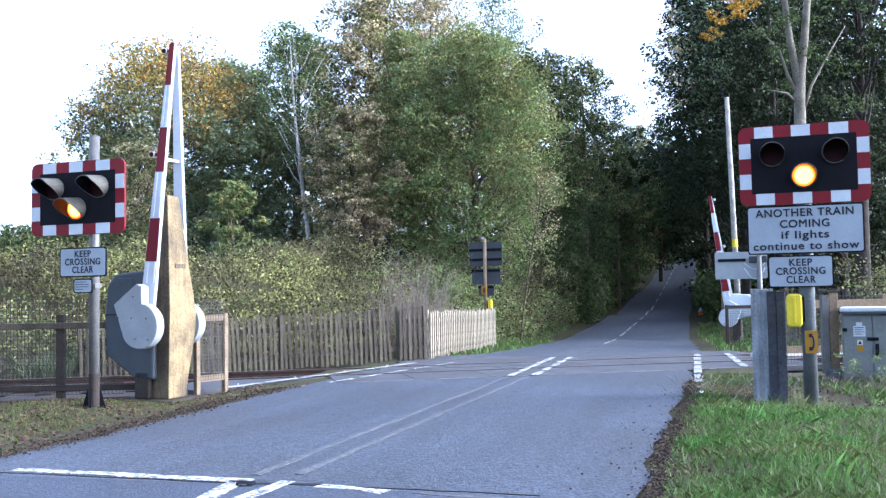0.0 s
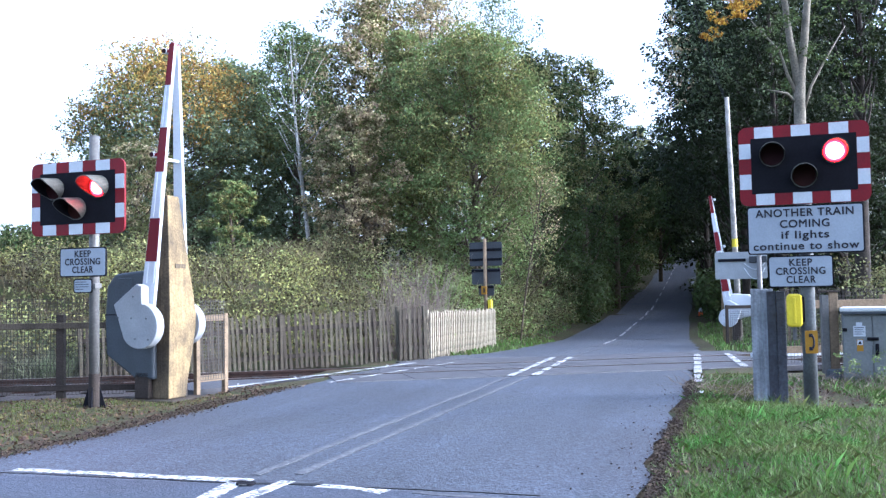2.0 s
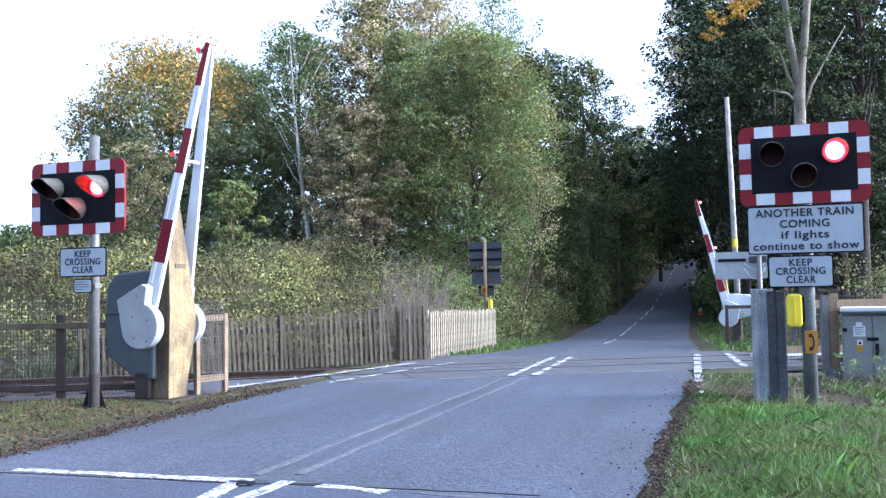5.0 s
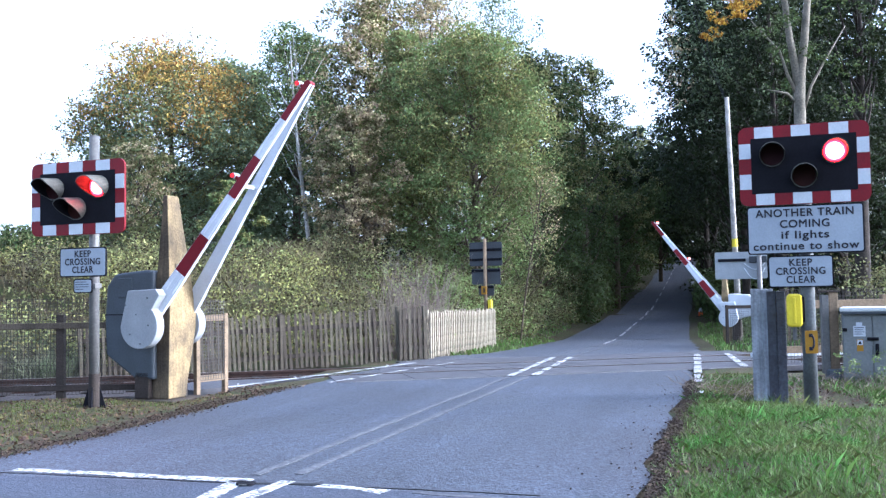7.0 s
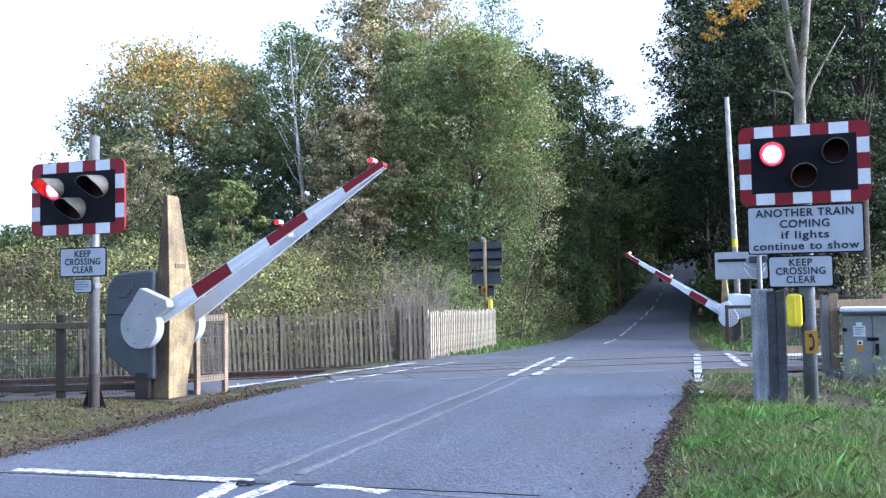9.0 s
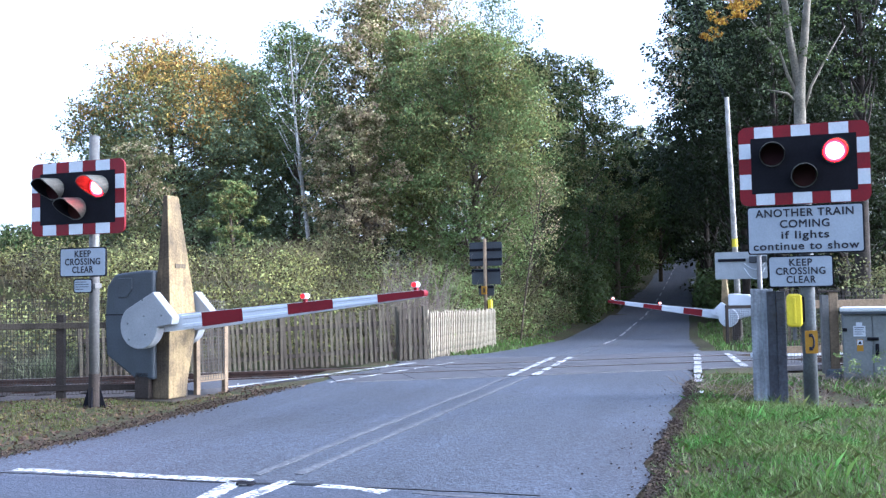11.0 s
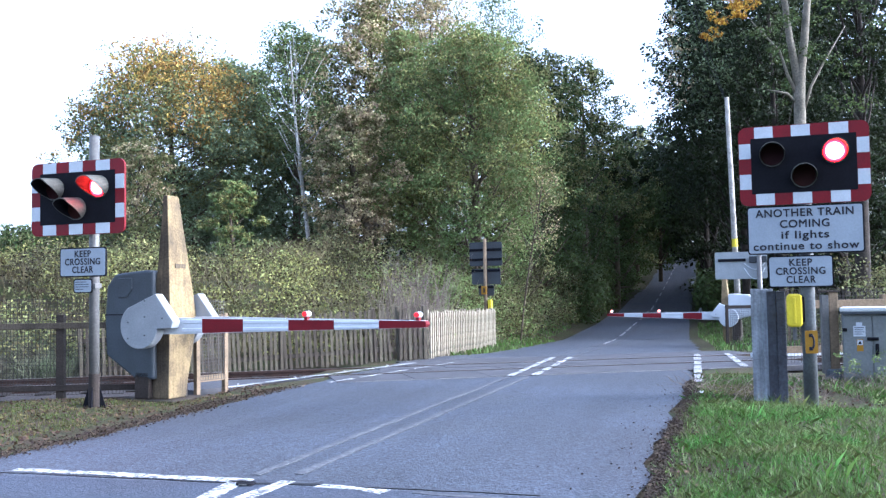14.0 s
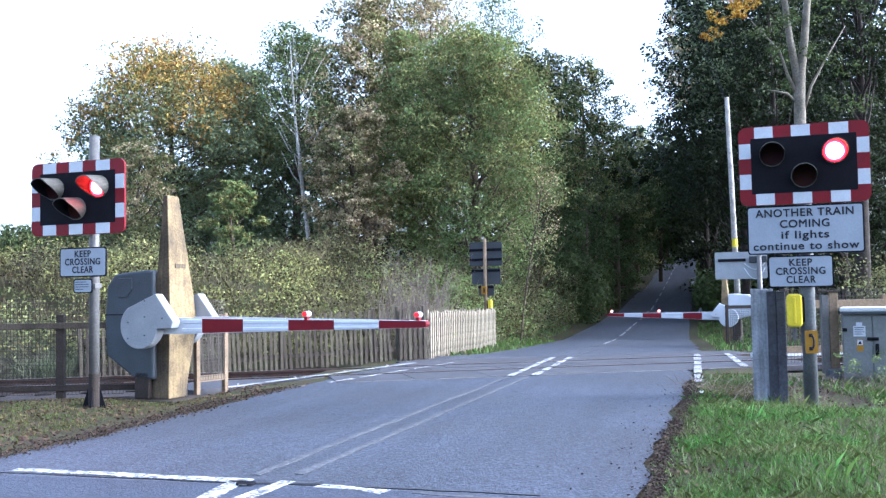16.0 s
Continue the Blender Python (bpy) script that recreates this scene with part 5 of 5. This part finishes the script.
    for i, (x, y, h, w) in enumerate(((40, 150, 24, 10), (45, 165, 22, 14), (30, 152, 19, 9), (56, 175, 24, 18), (24, 150, 18, 14))):
        tree(x, y, h, w, 0.03, S, "far tree closing over the road", 70 + i, 5000, 0.5, clumps=40)


woods()


def far_wood():
    """The wood's mass along the far road, and the boughs that close over it."""
    rng = np.random.default_rng(77)
    P, Rr = [], []
    for i in range(420):
        y = rng.uniform(58, 170)
        s = -1 if rng.random() < 0.5 else 1
        off = 4.6 + abs(rng.normal(0, 4.0)) + (1.5 if s > 0 else 0)
        x = float(road_x(y)) + s * off
        P.append((x, y, float(land(x, y)) + rng.uniform(0, 9.5) * (1 if s > 0 or y > 75 else 0.7)))
        Rr.append(rng.uniform(1.0, 2.2))
    for i in range(300):
        y = rng.uniform(56, 168)
        x = float(road_x(y)) + rng.uniform(-7, 7)
        low = 8.2 - 2.8 * float(sm(60, 110, y))
        P.append((x, y, float(road_z(y)) + rng.uniform(low, low + 2.5 + 5 * float(sm(60, 110, y)))))
        Rr.append(rng.uniform(1.2, 2.2))
    for i in range(260):
        y = rng.uniform(170, 190)
        x = float(road_x(y)) + rng.uniform(-16, 16)
        P.append((x, y, 2 + rng.uniform(0, 15)))
        Rr.append(rng.uniform(1.2, 2.4))
    for s, n, near, top, lab in ((-1, 36000, 2.95, 3.2, "dark bushes along the rising road"), (1, 24000, 3.7, 2.2, "dark undergrowth on the wood's edge")):
        H, Hr = [], []
        for i in range(380):
            y = 50 + 92 * rng.random() ** 1.9
            x = float(road_x(y)) + s * (near + abs(rng.normal(0, 1.5)))
            H.append((x, y, float(land(x, y)) + rng.uniform(0.1, top)))
            Hr.append(rng.uniform(0.6, 1.2))
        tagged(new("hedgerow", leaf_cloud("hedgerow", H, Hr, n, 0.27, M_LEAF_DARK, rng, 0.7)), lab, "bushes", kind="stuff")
    B, Br = [], []
    for i in range(420):
        y = rng.uniform(64, 84)
        x = y * rng.uniform(0.265, 0.56)
        B.append((x, y, rng.uniform(0, 23)))
        Br.append(rng.uniform(1.3, 2.4))
    # leaf colour holds the shade of the wood's depth
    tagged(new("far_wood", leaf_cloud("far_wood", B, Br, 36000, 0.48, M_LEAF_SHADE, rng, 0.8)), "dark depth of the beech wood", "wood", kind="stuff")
    E, Er = [], []
    for i in range(260):
        y = rng.uniform(154, 164)
        E.append((float(road_x(y)) + rng.uniform(-13, 13), y, 5 + 15 * rng.random() ** 1.6))
        Er.append(rng.uniform(1.4, 2.4))
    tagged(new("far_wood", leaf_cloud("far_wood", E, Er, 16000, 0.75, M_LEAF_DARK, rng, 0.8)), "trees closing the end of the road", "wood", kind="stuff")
    Q, Qr = [], []
    for i in range(600):
        y = rng.uniform(66, 100) if i < 300 else rng.uniform(92, 160)
        x = float(road_x(y)) + (rng.uniform(-7.5, 9) if i < 300 else rng.uniform(-11, 11))
        low = 6.0 if i < 300 else 4.6
        Q.append((x, y, float(road_z(y)) + rng.uniform(low, low + 2.6)))
        Qr.append(rng.uniform(1.0, 1.9))
    # packed dense with large leaves so little sky light reaches the road
    for a, n, s in ((0, 30000, 0.4), (300, 30000, 1.0)):
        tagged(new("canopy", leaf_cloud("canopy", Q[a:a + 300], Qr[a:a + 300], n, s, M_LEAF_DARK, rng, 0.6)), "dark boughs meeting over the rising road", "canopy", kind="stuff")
    # shade among these trees is part of the leaf colour
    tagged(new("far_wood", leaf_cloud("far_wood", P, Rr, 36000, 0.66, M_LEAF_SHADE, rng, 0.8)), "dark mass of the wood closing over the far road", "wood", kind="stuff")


far_wood()


def bank_scrub():
    """Brambles and bushes on the bank, in two stands, and the bushes along the road's edge."""
    rng = np.random.default_rng(11)
    def stand(name, pts, rads, n, size, material, label, flat=0.7):
        me = leaf_cloud(name, pts, rads, n, size, material, rng, flat, 0.0, 9)
        tagged(new(name, me), label, "bushes", kind="stuff")
    P, Rr = [], []
    for i in range(520):
        x = rng.uniform(-22, 0.6)
        y = fence_y(np.clip(x, -12, 1)) + rng.uniform(0.9, 9.5)
        if x > -0.9 + (y - 19.6) * 0.266:
            continue
        P.append((x, y, float(land(x, y)) + rng.uniform(0.15, 0.75)))
        Rr.append(rng.uniform(0.5, 1.0))
    stand("bramble_bank", P, Rr, 80000, 0.074, M_LEAF_BRAMBLE, "tangled olive brambles on the bank behind the fence")
    P2 = [p for i, p in enumerate(P) if i % 4 == 0]
    stand("bramble_bank", P2, [0.8] * len(P2), 22000, 0.085, M_LEAF_YELLOW, "yellow-green bushes among the brambles")
    P, Rr = [], []
    for i in range(70):
        x, y = rng.uniform(-4.0, 1.6), rng.uniform(29.0, 33.0)
        P.append((x, y, float(land(x, y)) + rng.uniform(0.1, 1.3)))
        Rr.append(rng.uniform(0.5, 0.9))
    stand("roadside_bushes", P, Rr, 11000, 0.09, M_LEAF_BRAMBLE, "olive bushes at the top of the bank under the trees")
    P, Rr = [], []
    for i in range(240):
        y = rng.uniform(27.5, 72)
        x = float(road_x(y)) - 3.7 - abs(rng.normal(0, 1.3)) - 0.6 * float(sm(32, 28, y))
        P.append((x, y, float(land(x, y)) + rng.uniform(0.1, 1.5)))
        Rr.append(rng.uniform(0.45, 0.95))
    Pb, Rb = [], []
    for i in range(190):
        y = rng.uniform(28, 58)
        x = float(road_x(y)) - 3.0 - abs(rng.normal(0, 1.6))
        Pb.append((x, y, float(land(x, y)) + rng.uniform(0.1, 2.0 + 0.9 * float(sm(34, 42, y)))))
        Rb.append(rng.uniform(0.4, 0.85))
    stand("roadside_bushes", Pb, Rb, 30000, 0.085, M_LEAF_BRAMBLE, "olive bushes on the slope above the road")
    stand("roadside_bushes", P, Rr, 46000, 0.095, M_LEAF_GREEN, "green bushes spilling onto the road's edge")
    P, Rr = [], []
    for i in range(200):
        y = rng.uniform(26, 90)
        x = float(road_x(y)) + 4.6 + abs(rng.normal(0, 2.5))
        P.append((x, y, float(land(x, y)) + rng.uniform(0.1, 0.8)))
        Rr.append(rng.uniform(0.4, 0.9))
    stand("roadside_bushes", P, Rr, 16000, 0.14, M_LEAF_DARK, "dark undergrowth along the wood's edge")
    P, Rr = [], []
    for i in range(160):
        x, y = rng.uniform(9.0, 20), rng.uniform(19.5, 27)
        P.append((x, y, float(land(x, y)) + rng.uniform(0.2, 2.2)))
        Rr.append(rng.uniform(0.5, 0.8))
    stand("hedge", P, Rr, 26000, 0.09, M_LEAF_BRAMBLE, "olive hedge behind the cabinet")


bank_scrub()


def blades(name, n, area, hmin, hmax, material, label, seed, keep=None, width=0.006, lean=0.45):
    rng = np.random.default_rng(seed)
    x = rng.uniform(area[0], area[1], n)
    y = rng.uniform(area[2], area[3], n)
    ok = keep(x, y, rng) if keep else np.ones(n, bool)
    x, y = x[ok], y[ok]
    n = len(x)
    z = land(x, y)
    h = rng.uniform(hmin, hmax, n)
    a = rng.uniform(0, 2 * np.pi, n)
    b = rng.uniform(0, 2 * np.pi, n)
    base = np.stack([x, y, z], -1)
    side = np.stack([np.cos(a), np.sin(a), np.zeros(n)], -1) * width * rng.uniform(0.6, 1.4, n)[:, None]
    ln = h * rng.uniform(0.1, lean, n) * 2
    tip = base + np.stack([np.cos(b) * ln, np.sin(b) * ln, h], -1)
    mid = base + np.stack([np.cos(b) * ln * 0.3, np.sin(b) * ln * 0.3, h * 0.6], -1)
    co = np.stack([base - side, base + side, mid + side * 0.7, tip, mid - side * 0.7], 1)
    me = bpy.data.meshes.new(name)
    me.vertices.add(5 * n)
    me.vertices.foreach_set("co", co.reshape(-1))
    me.loops.add(5 * n)
    me.loops.foreach_set("vertex_index", np.arange(5 * n, dtype=np.int32))
    me.polygons.add(n)
    me.polygons.foreach_set("loop_start", np.arange(0, 5 * n, 5, dtype=np.int32))
    me.update(calc_edges=True)
    me.materials.append(material)
    tagged(new(name, me), label, "grass", kind="stuff")


def verges():
    right = lambda x, y, rng: ((x - road_x(y)) * 0.957 > 2.71 + 0.08 * np.sin(2.9 * y) * np.sin(7 * y)) & (y < 14.2) & (rng.random(len(x)) < 0.34 + 0.6 * (np.sin(2.1 * x + 0.7 * y) * np.sin(1.7 * y - 0.8 * x) > 0.02)) & ~((x > 3.4) & (x < 5.0) & (y > 10.7) & (y < 13))
    blades("verge_grass", 210000, (1.2, 9.0, 4.6, 14.2), 0.02, 0.095, M_GRASS, "bright green grass on the verge", 5, right, 0.0030, 0.8)
    blades("grass_tufts", 30000, (1.6, 9.0, 5.2, 14.0), 0.09, 0.2, M_GRASS, "taller grass tufts on the verge", 15, lambda x, y, rng: right(x, y, rng) & (np.sin(2.6 * x + 1.1) * np.sin(2.2 * y + 0.4) > 0.3), 0.003, 0.5)
    left = lambda x, y, rng: ((road_x(y) - x) * 0.957 > 3.3) & (y < 13.3) & (rng.random(len(x)) < 0.25 + 0.5 * (np.sin(1.9 * x + y) * np.sin(1.3 * y) > 0))
    blades("verge_grass", 60000, (-10, -2.2, 7.0, 13.4), 0.010, 0.04, M_MOSS, "short grass among fallen leaves", 6, left, 0.0035)
    blades("dry_grass", 9000, (-10, -2.2, 7.0, 13.4), 0.012, 0.06, M_DRYGRASS, "dry grass among fallen leaves", 16, left, 0.0035)
    far = lambda x, y, rng: ((np.abs(x - road_x(y)) * 0.957 > 2.95) | ((road_x(y) - x > 2.3) & (y > 21) & (y < 36))) & (np.abs(x - road_x(y)) < 5.2)
    blades("verge_grass", 24000, (-2, 16, 20.5, 48), 0.05, 0.22, M_GRASS, "green grass at the road's edge", 7, far, 0.012)
    blades("moss", 30000, (2.5, 5.2, 10.2, 15.0), 0.012, 0.04, M_MOSS, "yellow-green moss and short grass at the road's edge", 9, lambda x, y, rng: ((x - road_x(y)) * 0.957 > 2.72) & ((x - road_x(y)) * 0.957 < 3.9) & (rng.random(len(x)) < 0.75), 0.004)
    blades("rank_grass", 16000, (-11.5, -6.9, 15.6, 20.5), 0.2, 0.55, M_RANK, "rank grey-green grass beyond the track", 10, lambda x, y, rng: y > fence_y(np.clip(x, -12, 1)) - 0.6, 0.008, 0.7)
    blades("dry_grass", 6000, (-5.6, -3.9, 27.5, 31.0), 0.5, 1.2, M_DRYGRASS, "pale dry grass at the top of the bank", 12, None, 0.009, 0.4)
    bankg = lambda x, y, rng: (y > fence_y(np.clip(x, -12, 1)) + 0.4) & (x < -0.9 + (y - 19.6) * 0.266)
    blades("dry_grass", 5000, (-20, 0, 17, 31), 0.3, 0.9, M_DRYGRASS, "pale dry grass on the bank", 8, bankg, 0.012)
    rng = np.random.default_rng(21)
    n = 54000
    x, y = rng.uniform(-10, 9, n) - 1.2, rng.uniform(4.5, 14.5, n)
    acr = (x - road_x(y)) * 0.957
    ok = (np.abs(acr) > 2.72) & ((acr < 0) | (acr < 2.95) | (rng.random(n) < 0.55) | ((y > 10.6) & (x > 3.3) & (x < 6)))
    x, y = x[ok], y[ok]
    n = len(x)
    U = unit(rng.normal(size=(n, 3)) * np.array([1, 1, 0.25]))
    W = unit(np.cross(U, np.array([0, 0, 1.0]) + 0.4 * rng.normal(size=(n, 3))))
    s = rng.uniform(0.008, 0.030, n)[:, None]
    P = np.stack([x, y, land(x, y) + 0.015], -1)
    tagged(new("leaf_litter", quads_mesh("leaf_litter", P, U * s, W * s * 0.7, M_LITTER)), "brown fallen leaves on the verges", "leaves", kind="stuff")
    n = 16000
    y = rng.uniform(4.8, 13.6, n)
    acr = 2.68 + rng.normal(0, 0.045, n) + 0.03 * np.sin(1.3 * y) + 0.012 * np.sin(7.7 * y) - np.where(rng.random(n) < 0.025, rng.exponential(0.2, n), 0)
    x = road_x(y) + acr / 0.957
    U = unit(rng.normal(size=(n, 3)) * np.array([1, 1, 0.3]))
    W = unit(np.cross(U, np.array([0, 0, 1.0]) + 0.5 * rng.normal(size=(n, 3))))
    s = rng.uniform(0.004, 0.015, n)[:, None]
    P = np.stack([x, y, np.maximum(land(x, y), 0.012) + 0.012], -1)
    m = 6500
    yl = rng.uniform(7.0, 13.9, m)
    al = -(HALF + 0.25 * sm(9, 13, yl) * sm(24, 15, yl)) - 0.02 + rng.normal(-0.03, 0.10, m) - 0.02 * np.sin(3.3 * yl)
    Ul = unit(rng.normal(size=(m, 3)) * np.array([1, 1, 0.3]))
    Wl = unit(np.cross(Ul, np.array([0, 0, 1.0]) + 0.5 * rng.normal(size=(m, 3))))
    sl = rng.uniform(0.005, 0.018, m)[:, None]
    Pl = np.stack([road_x(yl) + al / 0.957, yl, np.full(m, 0.024)], -1)
    tagged(new("leaf_litter", quads_mesh("leaf_litter", Pl, Ul * sl, Wl * sl * 0.7, M_MULCH)), "dark grit and leaf mould along the road's edge", "leaves", kind="stuff")
    C = [(rng.uniform(5.3, 7.4), rng.uniform(12.5, 13.4), 0.05 + 0.4 * rng.random() ** 1.5) for i in range(70)] + [(rng.uniform(2.4, 8.5), rng.uniform(5.0, 12.3), 0.05) for i in range(150)]
    C = [c for c in C if (c[0] - float(road_x(c[1]))) * 0.957 > 3.0]
    tagged(new("weeds", leaf_cloud("weeds", C, [0.09] * len(C), 3600, 0.034, M_LEAF_GREEN, rng, 0.6)), "small leafy weeds in the verge", "weeds", kind="stuff")
    tagged(new("leaf_litter", quads_mesh("leaf_litter", P, U * s, W * s * 0.7, M_MULCH)), "dark brown leaf litter along the road's edge", "leaves", kind="stuff")
    paths = []
    for i in range(760):
        if i < 420:
            x0, y0 = rng.uniform(3.2, 6.2), rng.uniform(11.2, 13.8)
        else:
            y0 = rng.uniform(20.2, 22.4)
            x0 = -0.4 + (y0 - 19.65) * 0.26 - rng.uniform(0, 1.2)
        hh = rng.uniform(0.06, 0.2) if i < 420 else rng.uniform(1.0, 2.3)
        z0 = float(land(x0, y0))
        dx, dy = rng.normal(0, 0.35, 2) * hh * (3.2 if i < 420 else 0.6)
        k = 0.6 if i < 420 else 1.0
        paths.append([((x0, y0, z0), 0.006 * k), ((x0 + dx * 0.4, y0 + dy * 0.4, z0 + hh * 0.6), 0.005 * k), ((x0 + dx, y0 + dy, z0 + hh), 0.002)])
    tagged(new("dead_stems", mesh_of("dead_stems", *tube_mesh(paths, 4), M_TWIG)), "tangle of bare brown stems and twigs", "stems", kind="stuff")


verges()


# ---- what moves ----
NEAR_UP = [(0.0, 87.9), (4.2, 87.9), (4.5, 86.4), (5.0, 79.2), (5.5, 72.4), (6.0, 65.8), (6.3, 62.0), (6.5, 59.8), (7.0, 53.8), (7.5, 48.5), (8.0, 42.3), (8.5, 36.9), (9.0, 30.9), (9.2, 28.6), (9.7, 22.8), (10.2, 16.6), (10.7, 9.9), (11.1, 3.9), (11.3, 0.8), (11.45, -0.6), (11.6, -0.1), (16.0, -0.1)]
FAR_UP = [(0.0, 82.0), (4.2, 82.0), (4.5, 80.8), (5.0, 75.2), (5.5, 69.2), (6.0, 63.4), (6.3, 59.8), (6.5, 58.0), (7.0, 52.4), (7.5, 48.0), (8.0, 42.7), (8.5, 37.8), (9.0, 32.2), (9.2, 30.0), (9.7, 24.6), (10.2, 18.6), (10.7, 12.0), (11.1, 5.8), (11.3, 2.0), (11.45, 0.5), (11.6, 1.0), (16.0, 1.0)]


def motions():
    for (boom, axle), rows in zip(BOOMS, (NEAR_UP, FAR_UP)):
        walk(boom, [(t, pose(0, 0, axle, 0, -a, 0)) for t, a in rows])
    for ob, dark, lit, spans in LAMPS:
        on = any(a <= 0 < b for a, b in spans)
        rows = [(0.0, pose(*(lit if on else dark)))]
        for a, b in spans:
            if a > 0:
                rows += [(a - 0.034, pose(*dark)), (a, pose(*lit))]
            if b < 16:
                rows += [(b - 0.034, pose(*lit)), (b, pose(*dark))]
        on = any(a <= 16 < b for a, b in spans)
        rows.append((16.1, pose(*(lit if on else dark))))
        walk(ob, rows)


motions()
